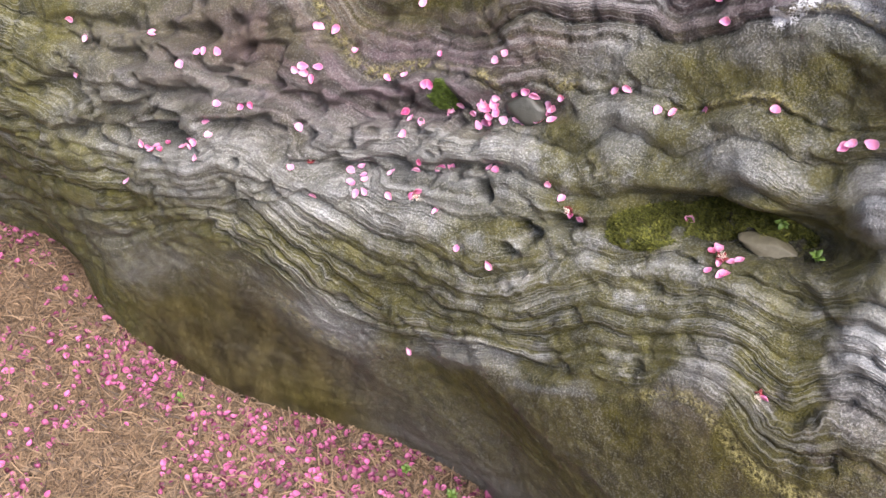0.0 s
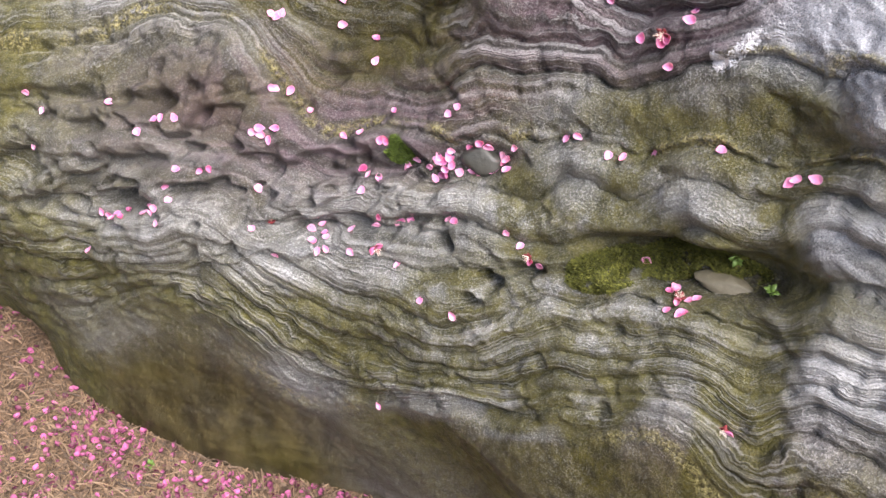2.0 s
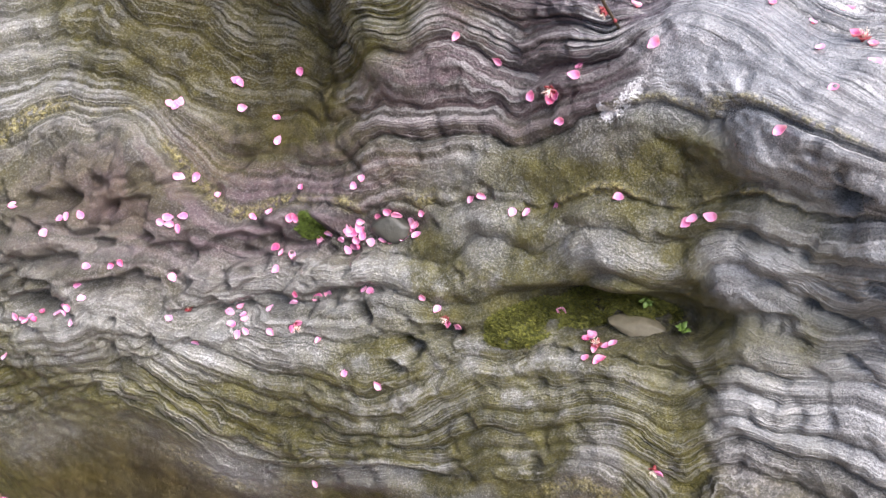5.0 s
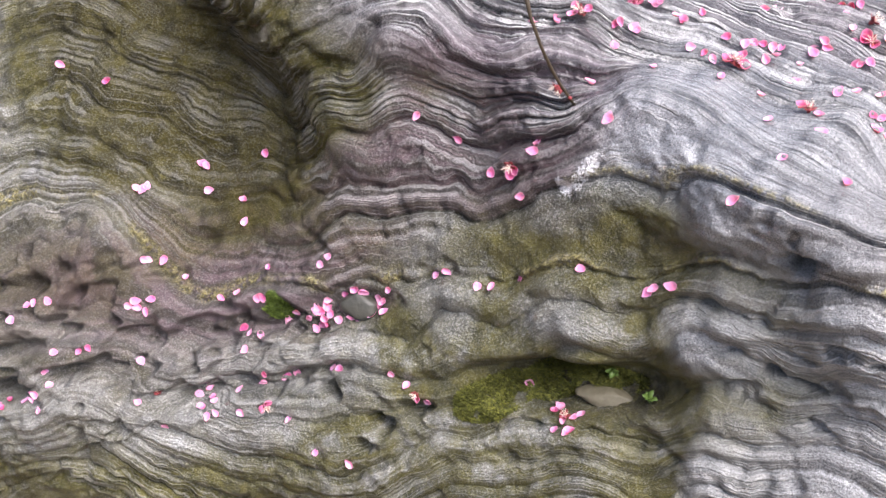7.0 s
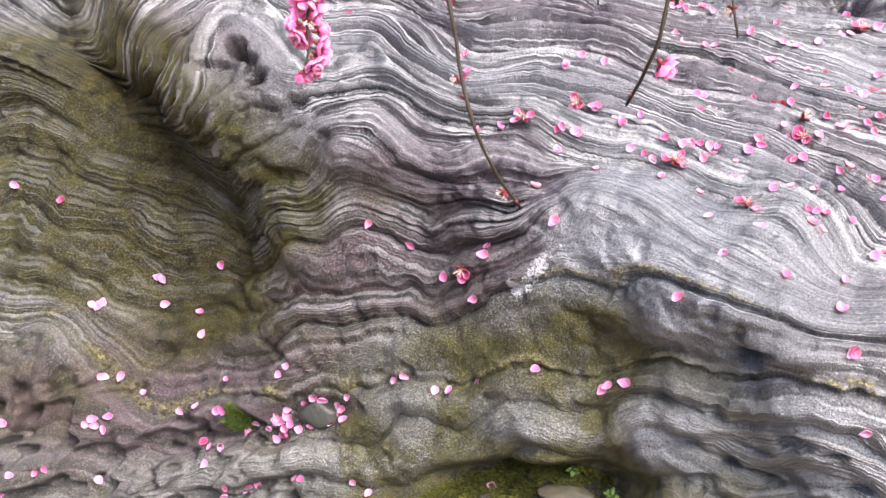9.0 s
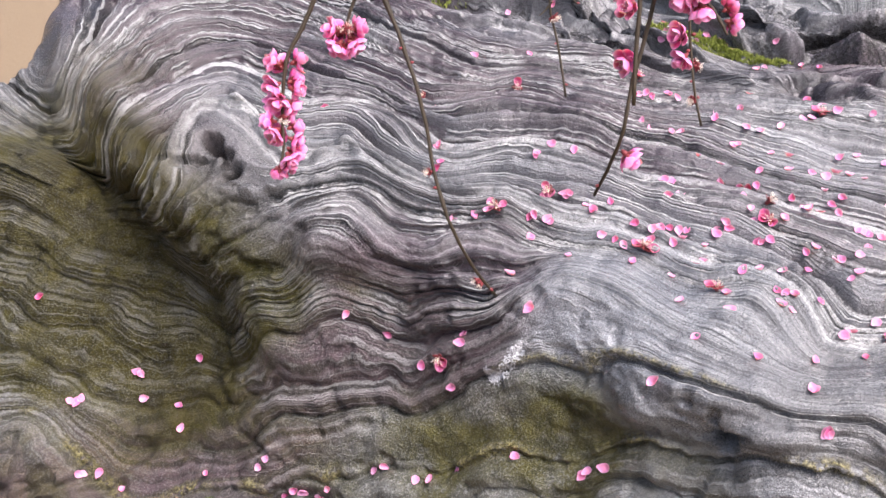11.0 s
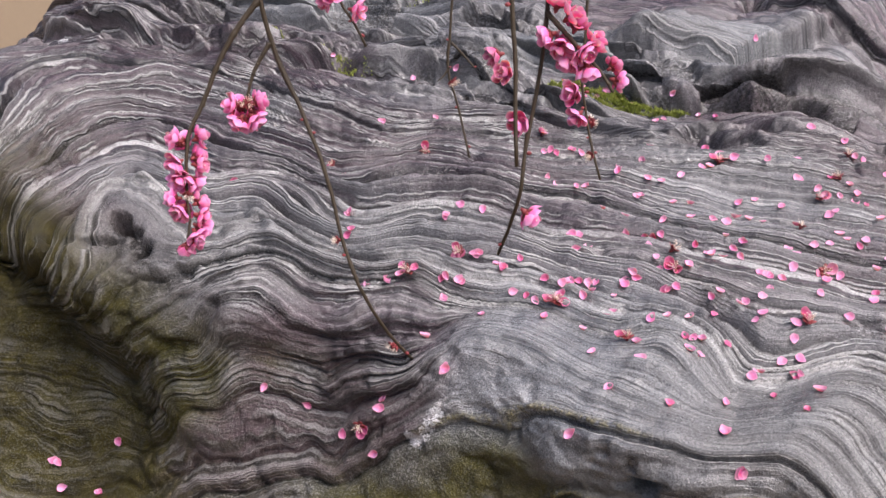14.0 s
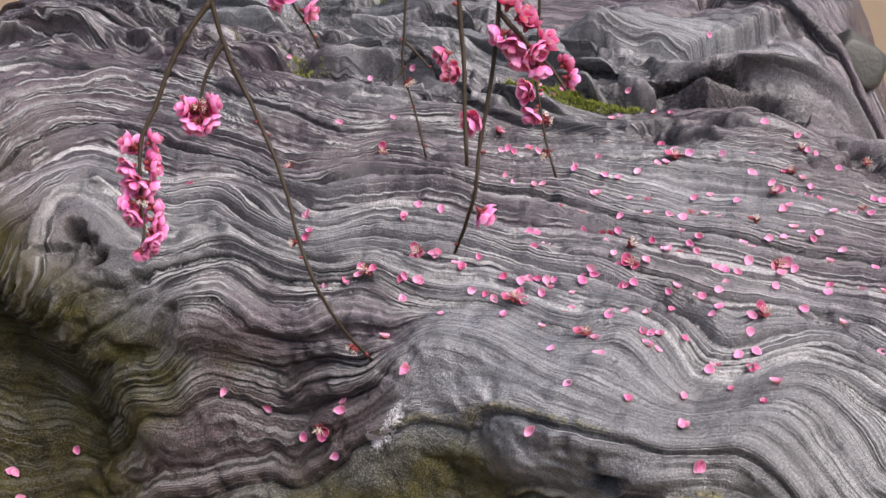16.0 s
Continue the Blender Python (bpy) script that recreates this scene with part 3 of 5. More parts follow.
bed(0.95, (-0.931, 1.065), (-0.933, 1.118), (-0.914, 1.146), (-0.906, 1.181), (-0.928, 1.245), (-0.926, 1.292), (-0.919, 1.352), (-0.858, 1.364), (-0.791, 1.364), (-0.717, 1.35), (-0.663, 1.346), (-0.604, 1.333), (-0.551, 1.327), (-0.499, 1.351), (-0.448, 1.371), (-0.382, 1.374), (-0.347, 1.374), (-0.281, 1.383), (-0.214, 1.378), (-0.091, 1.37), (-0.004, 1.377))
bed(1.03, (-0.982, 1.094), (-0.987, 1.151), (-0.969, 1.183), (-0.98, 1.241), (-0.999, 1.319), (-0.989, 1.368), (-0.955, 1.402), (-0.901, 1.423), (-0.834, 1.445), (-0.741, 1.426), (-0.664, 1.407), (-0.595, 1.402), (-0.539, 1.421), (-0.495, 1.451), (-0.414, 1.441), (-0.306, 1.447), (-0.172, 1.455), (-0.024, 1.476))
bed(1.13, (-1.017, 1.13), (-1.027, 1.188), (-1.03, 1.233), (-1.082, 1.335), (-1.117, 1.425), (-1.094, 1.474), (-1.034, 1.482), (-0.998, 1.491), (-0.963, 1.522), (-0.897, 1.523), (-0.807, 1.509), (-0.681, 1.462), (-0.628, 1.463), (-0.54, 1.461), (-0.474, 1.49), (-0.37, 1.506), (-0.264, 1.53), (-0.133, 1.556), (-0.041, 1.57))
bed(1.4, (-1.168, 1.662), (-0.971, 1.616), (-0.869, 1.673), (-0.701, 1.7), (-0.5, 1.662), (-0.322, 1.636), (-0.209, 1.654), (-0.109, 1.692), (-0.047, 1.754))
# end of bed lines


def bed_field():
    p = np.array(BEDS)
    k = len(p)
    def kernel(d2):
        return 0.5 * d2 * np.log(d2 + 1e-9)
    d2 = ((p[:, None, :2] - p[None, :, :2])**2).sum(-1)
    m = np.zeros((k + 3, k + 3))
    m[:k, :k] = kernel(d2) + np.eye(k) * 2.5e-4
    m[:k, k], m[:k, k + 1:] = 1, p[:, :2]
    m[k:, :k] = m[:k, k:].T
    w = np.linalg.solve(m, np.concatenate([p[:, 2], [0, 0, 0]]))
    gu, gv = np.linspace(-1.9, .95, 560), np.linspace(0, 3.1, 600)
    U, V = np.meshgrid(gu, gv, indexing="ij")
    s = w[k] + w[k + 1] * U + w[k + 2] * V
    for (a, b, _), c in zip(p, w):
        s += c * kernel((U - a)**2 + (V - b)**2)
    return gu, gv, s


def blur(f, n):
    k = np.hanning(2 * n + 3)[1:-1]
    k /= k.sum()
    g = np.pad(f, n, mode="edge")
    g = np.apply_along_axis(lambda r: np.convolve(r, k, "valid"), 0, g)
    return np.apply_along_axis(lambda r: np.convolve(r, k, "valid"), 1, g)


BED_U, BED_V, BED_S = bed_field()
BED_S = blur(BED_S, 3)


def on_grid(field, u, v):
    x = (u - BED_U[0]) / (BED_U[1] - BED_U[0])
    y = (v - BED_V[0]) / (BED_V[1] - BED_V[0])
    i, j = np.clip(x.astype(int), 0, len(BED_U) - 2), np.clip(y.astype(int), 0, len(BED_V) - 2)
    a, b = x - i, y - j
    return (field[i, j]*(1-a) + field[i+1, j]*a)*(1-b) + (field[i, j+1]*(1-a) + field[i+1, j+1]*a)*b


STEEP = np.hypot(*np.gradient(BED_S, BED_U, BED_V))
FOLD = blur(BED_S, 5) - blur(BED_S, 26)


def ledges(u, v):
    """The worn ledges of the far top: where, warped place, height of each tread, and the slot at its foot."""
    far = ease(v, 1.52, 1.64) * (1 - ease(v, 2.2, 2.4))
    w = v + .040 * fbm(u * 1.3, v * 2.0, 2, 48) + .009 * fbm(u * 8, v * 8, 2, 49)
    cell = np.floor(w * 17)
    at = w * 17 - cell
    high = ease(grain(u * 3.0 + 7.3 * cell, cell * .37, 50), -.25, .55)
    high = high * (1 - .45 * (1 - ease(u, -.6, -.4)))
    front = ease(at, 0, .10 + .06 * grain(u * 9, cell * .7, 57))
    step = far * high * .036 * front * (1 - .85 * ease(at, .10, 1.0))
    slot = far * high * np.clip(1 - np.abs(at - .97) / .14, 0, 1)
    return far, w, step, slot


def fretted(u, v):
    """Small worn cavities of the far top, 0 to 1."""
    return ease(fbm(u * 8, v * 24, 3, 48), .16, .32)


def slab_front(u):
    return np.interp(u, [-1.2, -.80, -.65, -.435, -.21, -.14, -.08, .1], [1.58, 1.60, 1.625, 1.65, 1.695, 1.69, 1.725, 1.70])


def slab_back(u):
    return np.interp(u, [-1.2, -.80, -.60, -.33, -.20, -.10, .1], [1.72, 1.75, 1.80, 1.835, 1.85, 1.94, 2.0])


def strata(u, v):
    far, w = ledges(u, v)[:2]
    s = on_grid(BED_S, u, v) * (1 - far) + (1.2 + 1.5 * (w - 1.55)) * far
    return s + (1 - .55 * ease(v, 1.04, 1.16)) * (.0045 * fbm(u * 11, v * 11, 3, 3) + .0026 * fbm(u * 38, v * 26, 3, 5) + .0012 * fbm(u * 95, v * 60, 2, 8))


def banding(u, v, s):
    """How plainly the beds show: not on the smooth foot, less in the two massive beds by the open joints."""
    b = ease(s, -.01, .045) * (1 - .12 * ease(v, 1.12, 1.35) * ease(u, -.5, -.1))
    b = b * (1 - .75 * ease(s, .383, .392) * (1 - ease(s, .418, .428)) * ease(u, -.46, -.38))
    b = b * (1 - .65 * ease(s, .438, .446) * (1 - ease(s, .485, .498)) * ease(u, -.40, -.32))
    b = b * (1 - .35 * ease(v, 1.55, 1.7))
    return b * (1 - .7 * spot(u, v, -.53, 1.02, .055, .04, 0, 1.5))


def massive(u, v):
    """Where thick even beds come out with few thin lines."""
    m = .85 * spot(u, v, -.30, .82, .32, .14, .35, 2) + .25 * ease(v, .97, 1.05) * (1 - ease(v, 1.10, 1.22)) * ease(u, -.36, -.26)
    return np.clip(m + .15 * spot(u, v, -.74, 1.09, .075, .055, .3, 2) + .8 * spot(u, v, -.74, .72, .17, .10, .35, 2) + .75 * spot(u, v, -.88, .58, .24, .13, .3, 2), 0, 1)


# levels at which one thick bed gives way to the next
PARTINGS = np.array([-.30, -.06, 0, .045, .075, .105, .13, .165, .2, .25, .29, .34, .375, .43, .465, .5, .56, .62, .67, .705, .74, .77, .8, .835, .87, .91, .95, .99, 1.03, 1.08, 1.13, 1.2, 1.28, 1.4, 1.6, 1.75, 3.0])


def within(s):
    """Which thick bed, its thickness, and the place in it from its foot, 0, to its top, 1."""
    k = np.clip(np.searchsorted(PARTINGS, s) - 1, 0, len(PARTINGS) - 2)
    gap = PARTINGS[k + 1] - PARTINGS[k]
    return k, gap, np.clip((s - PARTINGS[k]) / gap, 0, 1)


def bulge(u, v, s):
    """The rounded back of each thick bed, cut in sharply at the partings."""
    k, gap, x = within(s)
    thick = gap / np.clip(on_grid(STEEP, u, v), .3, 4)
    return np.clip(.24 * thick, 0, .0105 - .003 * ease(s, .36, .40)) * ((4 * x * (1 - x))**(.55 + .35 * ease(u, -.50, -.40) * (1 - ease(v, 1.02, 1.08))) - .68)


def hardness(u, v, s):
    """Proud, pale-weathering beds, 0 to 1."""
    d1, d2 = layer(s / .021), layer(s / .0095, 3)
    k, gap, x = within(s)
    crest = ease(x, .22, .60) * (1 - ease(x, .80, .98)) * (.45 + .55 * ease(LINE[(k * 37 + 11) & 4095] + .5 * grain(u * 5, v * 3, 63), -.6, .5))
    crest = crest * (1 - .70 * (1 - ease(u, -.68, -.50)) * (1 - ease(v, .8, .95)))
    h = .75 * (np.abs(d1)**.7 - .45) + .5 * (np.abs(d2)**.7 - .4) + .8 * crest
    for level, wide, start in ((.060, .010, -.75), (.096, .011, -.75), (.190, .014, -1.1), (.355, .011, -.5), (.515, .010, -.48)):
        h = h + .65 * np.exp(-((s - level) / wide)**2) * ease(u, start, start + .08) * (1 - .6 * ease(u, -.22, -.10) * (level < .2))
    lip = s + .006 * fbm(u * 30, v * 30, 2, 52)
    h = h + 1.2 * (np.exp(-((lip - .740) / .005)**2) + np.exp(-((lip - .705) / .004)**2)) * (1 - ease(u, -.60, -.52)) * ease(v, .98, 1.02)
    h = h * (1 - .7 * massive(u, v)) + massive(u, v) * .7 * ease(np.abs(layer(s / .052, 7)), .15, .75)
    return np.clip(h, 0, 1) * (.6 + .4 * grain(u * 6, v * 9, 51)) * np.clip((1.1 * on_grid(STEEP, u, v))**1.6, .05, 1)


def seam_crust(u, v, s):
    """Lumpy lichen crust that fills the open joint, 0 to 1."""
    steep = np.clip(on_grid(STEEP, u, v), .05, 1)
    lump = np.clip(.45 + 1.1 * grain(u * 17, v * 10, 81) + .7 * grain(u * 60, v * 40, 82), 0, 1)
    return np.exp(-((s - .376 - .005 * steep) / (.0064 * steep))**2) * lump * (1 - ease(u, .02, .1))


def relief(u, v):
    """How far the surface stands out from the core, with the bed that comes out there."""
    s = strata(u, v)
    banded = banding(u, v, s)
    rough = np.clip(spot(u, v, -.90, .58, .20, .15, .3, 1.5) + .65 * spot(u, v, -.66, .65, .16, .08, .4, 1.5), 0, 1)
    broad = .5 + .5 * grain(u * 5, v * 7, 11)
    strong = .55 + .75 * np.clip(.5 + fbm(u * 7, v * 9, 2, 13), 0, 1)
    d1, d2, d3 = layer(s / .021), layer(s / .0095, 3), layer(s / .0042, 5)
    mass, calm = massive(u, v), 1 - .62 * (1 - ease(v, .88, 1.04))
    ridge = (bulge(u, v, s) * (.7 + .5 * strong) + .0075 * calm * (np.abs(d1)**.75 - .45) * strong * (1 - .7 * mass)
             + .0048 * calm * (np.abs(d2)**.7 - .4) * (.2 + broad) * (1 - .8 * mass) * (1 + 1.1 * ease(v, 1.02, 1.12)) + .0011 * (1 + .7 * ease(v, 1.04, 1.14)) * d3 * (1 - .7 * mass))
    bold = 1 + .45 * ease(v, 1.0, 1.12) * (1 - ease(u, -.45, -.2)) * (1 - ease(v, 1.45, 1.6))
    crowd = 1 - .85 * ease(on_grid(STEEP, u, v), 1.9, 3.2)
    d = banded * bold * crowd * (ridge + .004 * hardness(u, v, s)) * (1 - .15 * rough)
    fold = np.clip(on_grid(FOLD, u, v), -.05, .05)
    # the green recess under a rounded brow
    brow = spline(np.clip(u, -1.5, -.5), np.array([-1.5, -1.2, -1.05, -.96, -.84, -.774, -.70, -.66, -.60, -.5]), np.array([1.34, 1.26, 1.20, 1.14, 1.056, .996, .940, .885, .80, .68]))
    under = brow + .010 * fbm(u * 12, v * 3, 2, 33) - v
    side = 1 - ease(u + .02 * grain(u * 3, v * 14, 35), -.80, -.60)
    d = d - .050 * ease(under, -.045, .060) * (1 - ease(under, .08, .34)) * side
    d = d + .012 * spot(u, v, -.68, 1.05, .12, .08, -.5) + .022 * spot(u, v, -.02, .98, .10, .05, .1)
    d = d - .30 * fold * (1 + .45 * ease(u, -.48, -.38) * ease(v, .72, .80) * (1 - ease(v, 1.02, 1.08)) + .5 * ease(v, 1.02, 1.12) - ease(v, 1.15, 1.4)) * (1 - .85 * np.exp(-(under / .09)**2) * (1 - ease(u, -.70, -.60)))
    d = d + .012 * fbm(u * 4, v * 4, 3, 21) + .0040 * fbm(u * 15, v * 15, 3, 25) * (.15 + .85 * ease(s, -.03, .03)) + .0011 * fbm(u * 75, v * 75, 2, 27)
    # lumps and hollows of the pitted end
    hollow = fbm(u * 15, v * 21 - u * 5, 3, 31)
    d = d - rough * .024 * ease(hollow, .15, .50) + rough * .008 * ease(-hollow, -.05, .5)
    small = np.clip(fbm(u * 38, v * 46, 2, 9) - .35, 0, 1)
    d = d - (.25 * ease(s, -.01, .04) + rough) * .030 * small * (1 - .6 * ease(v, 1.0, 1.2))
    # ledges and gullies of the far top
    far, w, step, slot = ledges(u, v)
    d = d + step - .022 * slot
    w2 = w + .02 * fbm(u * 5, v * 5, 2, 54)
    d = d + far * (.007 * (np.abs(layer(w2 / .013, 9))**.7 - .4) + .012 * fbm(u * 5, v * 11, 3, 45) + (1 - ease(v, 1.95, 2.06)) * (1 - ease(u, .1, .2)) * (.006 * fbm(u * 12, v * 26, 3, 46) - .024 * fretted(u, v)))
    d = d - far * .035 * np.exp(-(fbm(u * 3.2, v * 2.0, 2, 55) / .03)**2) * ease(grain(u * 4, v * 4, 56), 0, .4)
    # two broken slabs, one behind the other
    for edge, high in ((slab_front(u), .034), (slab_back(u), .030)):
        beyond = v - edge - .012 * fbm(u * 7, edge * 3, 3, 66)
        here = ease(grain(u * 5, edge * 9, 67), -.75, -.1)
        d = d + here * high * ease(beyond, 0, .014) * (1 - .8 * ease(beyond, .05, .20)) - .016 * here * np.exp(-((beyond + .006) / .009)**2)
    lip = s + .006 * fbm(u * 30, v * 30, 2, 52)
    d = d + .0140 * (np.exp(-((lip - .740) / .005)**2) + .6 * np.exp(-((lip - .705) / .004)**2)) * (1 - ease(u, -.60, -.52)) * ease(v, .98, 1.02)
    # pockets, holes and cracks
    d = d - .050 * spot(u, v, -.250, .785, .105, .028, .42, 2.5) - .016 * spot(u, v, -.17, .84, .05, .025, .2, 1.5)
    d = d - .026 * spot(u, v, -.535, .735, .085, .022, .55, 2)
    d = d - .016 * spot(u, v, -.62, .70, .03, .02, .5, 2)
    uu, vv = u + .004 * fbm(u * 60, v * 60, 2, 64), v + .0035 * fbm(u * 60, v * 60, 2, 65)
    for cu, cv, su, sv, deep, turn in PITS:
        d = d - deep * spot(uu, vv, cu, cv, su, sv, turn, 1.8)
    for cu, cv, su, sv, high, turn in KNOBS:
        d = d + high * spot(uu, vv, cu, cv, su, sv, turn, 1.5)
    # open joints that follow single beds
    for level, u0, u1, deep, wide in JOINTS:
        here = ease(u, u0, u0 + .03) * (1 - ease(u, u1 - .03, u1)) * np.clip(.75 + .6 * grain(u * 18, v * 18, 40), .2, 1.2)
        if level > 1.2:
            here = here * np.clip(.35 + 1.5 * grain(u * 4.5 + level * 9, v * 2, 47), 0, 1)
        w = wide * np.clip(on_grid(STEEP, u, v), .15, 1.6)
        d = d - here * deep * np.exp(-((s - level) / w)**2)
        if level < 1:
            # the bed above stands back behind the lip of the one below
            d = d - here * 1.1 * deep * ease(s, level - .2 * w, level + w) * (1 - ease(s, level + .008, level + .04))
    d = d + .0075 * seam_crust(u, v, s) * (1 - .9 * spot(u, v, -.09, 1.0, .06, .035)) * ease(u, -.45, -.40)
    return d, s


def surface(u, v):
    """Points of the finished rock, and the core's normals there."""
    h = .002
    p = shell(u, v)
    a, b = shell(u + h, v) - shell(u - h, v), shell(u, v + h) - shell(u, v - h)
    nrm = np.cross(a, b)
    nrm /= np.linalg.norm(nrm, axis=-1, keepdims=True) + 1e-12
    d, s = relief(u, v)
    lean = b / (np.linalg.norm(b, axis=-1, keepdims=True) + 1e-12) * ledges(u, v)[2][..., None]
    return p + nrm * d[..., None] - .55 * lean, nrm, d, s
# ---- end of rock form ----

def mesh_object(name, verts, faces, material, smooth=True, parent=None, **tags):
    me = bpy.data.meshes.new(name)
    me.from_pydata(verts, [], faces)
    me.materials.append(material)
    if smooth:
        me.shade_smooth()
    ob = new(name, me)
    ob.parent = parent
    return tagged(ob, **tags) if tags else ob


def give(me, name, values):
    layer_ = me.attributes.new(name, "FLOAT", "POINT")
    layer_.data.foreach_set("value", np.asarray(values, dtype=np.float32).ravel())


def steps(*runs):
    """Grid lines from runs of (start, end, step)."""
    return np.concatenate([np.arange(a, b, h) for a, b, h in runs])


# ---- the boulder ----
def build_rock():
    us = steps((-1.879, -1.30, .014), (-1.30, -1.12, .0035), (-1.12, .20, .0018), (.20, .9001, .012))
    vs = steps((0, .10, .01), (.10, .45, .0034), (.45, 1.30, .0018), (1.30, 2.06, .0021), (2.06, 3.101, .016))
    U, V = np.meshgrid(us, vs, indexing="ij")
    P, nrm, d, s = surface(U, V)
    nu, nv = U.shape
    idx = np.arange(nu * nv).reshape(nu, nv)
    quads = np.stack([idx[:-1, :-1], idx[1:, :-1], idx[1:, 1:], idx[:-1, 1:]], -1).reshape(-1, 4)
    me = bpy.data.meshes.new("boulder")
    me.vertices.add(nu * nv)
    me.vertices.foreach_set("co", P.astype(np.float32).ravel())
    me.loops.add(quads.size)
    me.loops.foreach_set("vertex_index", quads.astype(np.int32).ravel())
    me.polygons.add(len(quads))
    me.polygons.foreach_set("loop_start", np.arange(0, quads.size, 4, dtype=np.int32))
    me.update(calc_edges=True)
    me.shade_smooth()
    banded = banding(U, V, s)
    give(me, "bed", s)
    give(me, "banded", banded)
    lined = ease(on_grid(STEEP, U, V), .25, .75) * (1 - .7 * ease(on_grid(STEEP, U, V), 1.9, 3.2)) * (1 - .8 * massive(U, V)) * banded * (1 - .3 * (1 - ease(V, .88, 1.04))) * (1 - .55 * ease(V, 1.56, 1.68))
    give(me, "lined", lined)
    # dark nose lobe, then shade painted along the recessed beds
    give(me, "groove_nose_dark", .35 * spot(U, V, -.72, 1.065, .12, .07, .3, 2) + (1 - ease(np.abs(layer(s / .021)), .02, .22)) * lined * (.5 + .5 * ease(grain(U * 9, V * 9, 77), -.3, .4)) * (.35 + .65 * ease(V, .9, 1.1)))
    give(me, "steep", np.clip(on_grid(STEEP, U, V), .12, 1.6))
    give(me, "raised", hardness(U, V, s))
    algae = (1.7*spot(U, V, -.86, .95, .25, .14, 0, 2) + .9*spot(U, V, -.67, .84, .10, .12) + .9*spot(U, V, -.35, .47, .22, .13, .4)
             + .7*spot(U, V, -.30, .92, .22, .05, .25) + .55*spot(U, V, -.30, .66, .40, .16, .5) + .6*spot(U, V, -1.05, .35, .15, .35) + .8*(1 - ease(U, -1.12, -1.03))*(1 - ease(V, .60, .80))
             + .6*spot(U, V, -.14, .76, .05, .10) + .7*spot(U, V, -.10, .64, .20, .06, .45) + .5*spot(U, V, -.55, .96, .08, .06) + .5*spot(U, V, -.70, .45, .25, .08, .3) + .55*(1 - ease(V, .35, .5))*ease(grain(U*5, V*4, 91), -.3, .4)
             + .9*spot(U, V, -.98, 1.08, .14, .16) + .38 * ease(V, .3, .45) * (1 - ease(V, .92, 1.06)) * (1 - .9 * ease(U, -.22, -.10)))
    bend = on_grid(FOLD, U, V)
    algae = algae * (1 - .7 * ease(-bend, .002, .018) * ease(U, -.62, -.5)) + (1.05 * ease(bend, -.002, .018) + .55 * spot(U, V, -.27, .99, .09, .035, .4, 2) + .5 * spot(U, V, -.22, .80, .16, .05, .4, 2)) * ease(U, -.62, -.5) * (1 - ease(s, .418, .436)) * ease(V, .45, .55) * (1 - .75 * ease(U, -.22, -.12) * ease(V, .84, .90))
    # dark algae of recess and foot; also paints the shade under the brow
    give(me, "algae_shade", np.clip(1.2 * spot(U, V, -.88, .95, .22, .17, -.3, 2) + .8 * spot(U, V, -.70, .86, .09, .12, 0, 2) + .9 * spot(U, V, -.85, 1.04, .14, .08, -.5, 2) + .9 * spot(U, V, -.13, .555, .28, .085, .48, 2), 0, 1))
    algae = algae * (1 - .75 * np.clip(spot(U, V, -.46, .92, .20, .06, .45, 2) + spot(U, V, -.64, .72, .14, .06, .5, 2) + .25 * spot(U, V, -.90, .58, .20, .08, .3, 2) + .6 * spot(U, V, -.60, .60, .16, .07, .45, 2), 0, 1))
    give(me, "algae", np.clip(algae, 0, 1) * (1 - ease(V, 1.02, 1.16) * ease(U, -.92, -.86)))
    purple = (1.7*spot(U, V, -.38, 1.03, .15, .10, .5) + 1.1*spot(U, V, -.52, .88, .20, .07, .4) + 1.0*spot(U, V, -.64, .72, .16, .07, .5) + 1.0*spot(U, V, -.82, .70, .20, .08, .3) + 1.3*spot(U, V, -.86, 1.06, .10, .10)
              + 1.0*ease(V, 1.12, 1.3)*(.85 + .8*fbm(U*3, V*5, 2, 61) + .3*ease(U, -.15, .05)) + .8*spot(U, V, -.95, 1.35, .12, .10) + 1.2*spot(U, V, -.93, 1.14, .08, .10) + -.35*ease(V, 1.55, 1.7) + 1.2*spot(U, V, -.08, .63, .16, .07, .5) + .35*ease(V, .9, 1.1)*(1 - ease(V, 1.1, 1.2)))
    purple = purple * (1 - ease(U, -.52, -.42) * (1 - ease(s, .425, .437)) * ease(V, .75, .8))
    pale = ease(U, -.34, -.25) * ease(V, .95, 1.0) * (1 - ease(V, 1.14, 1.28))
    give(me, "purple", np.clip(purple, 0, 1) * (1 - .9 * pale))
    give(me, "brown", np.clip((1 - ease(s, -.025, .016)) * (1 - .9 * ease(U, -.40, -.33) * (1 - ease(U, -.22, -.16)) * ease(s, -.035, -.015)) * (.85 + .45 * grain(U * 3, V * 4, 71)), 0, 1))
    steep = np.clip(on_grid(STEEP, U, V), .05, 1)
    crust = seam_crust(U, V, s)
    crust = np.maximum(crust, .6 * np.exp(-((s - .430 - .008 * steep) / (.005 * steep))**2) * ease(U, -.34, -.28) * (1 - ease(U, -.12, -.06)))
    crust = np.maximum(crust, .8 * np.exp(-((s - .005) / .010)**2) * np.clip(.3 + grain(U * 10, V * 10, 83), 0, 1) * ease(U, -.9, -.75))
    give(me, "crust", 1.4 * crust * (1 - .9 * spot(U, V, -.09, 1.0, .06, .035)) * (1 - ease(V, 1.08, 1.12)))
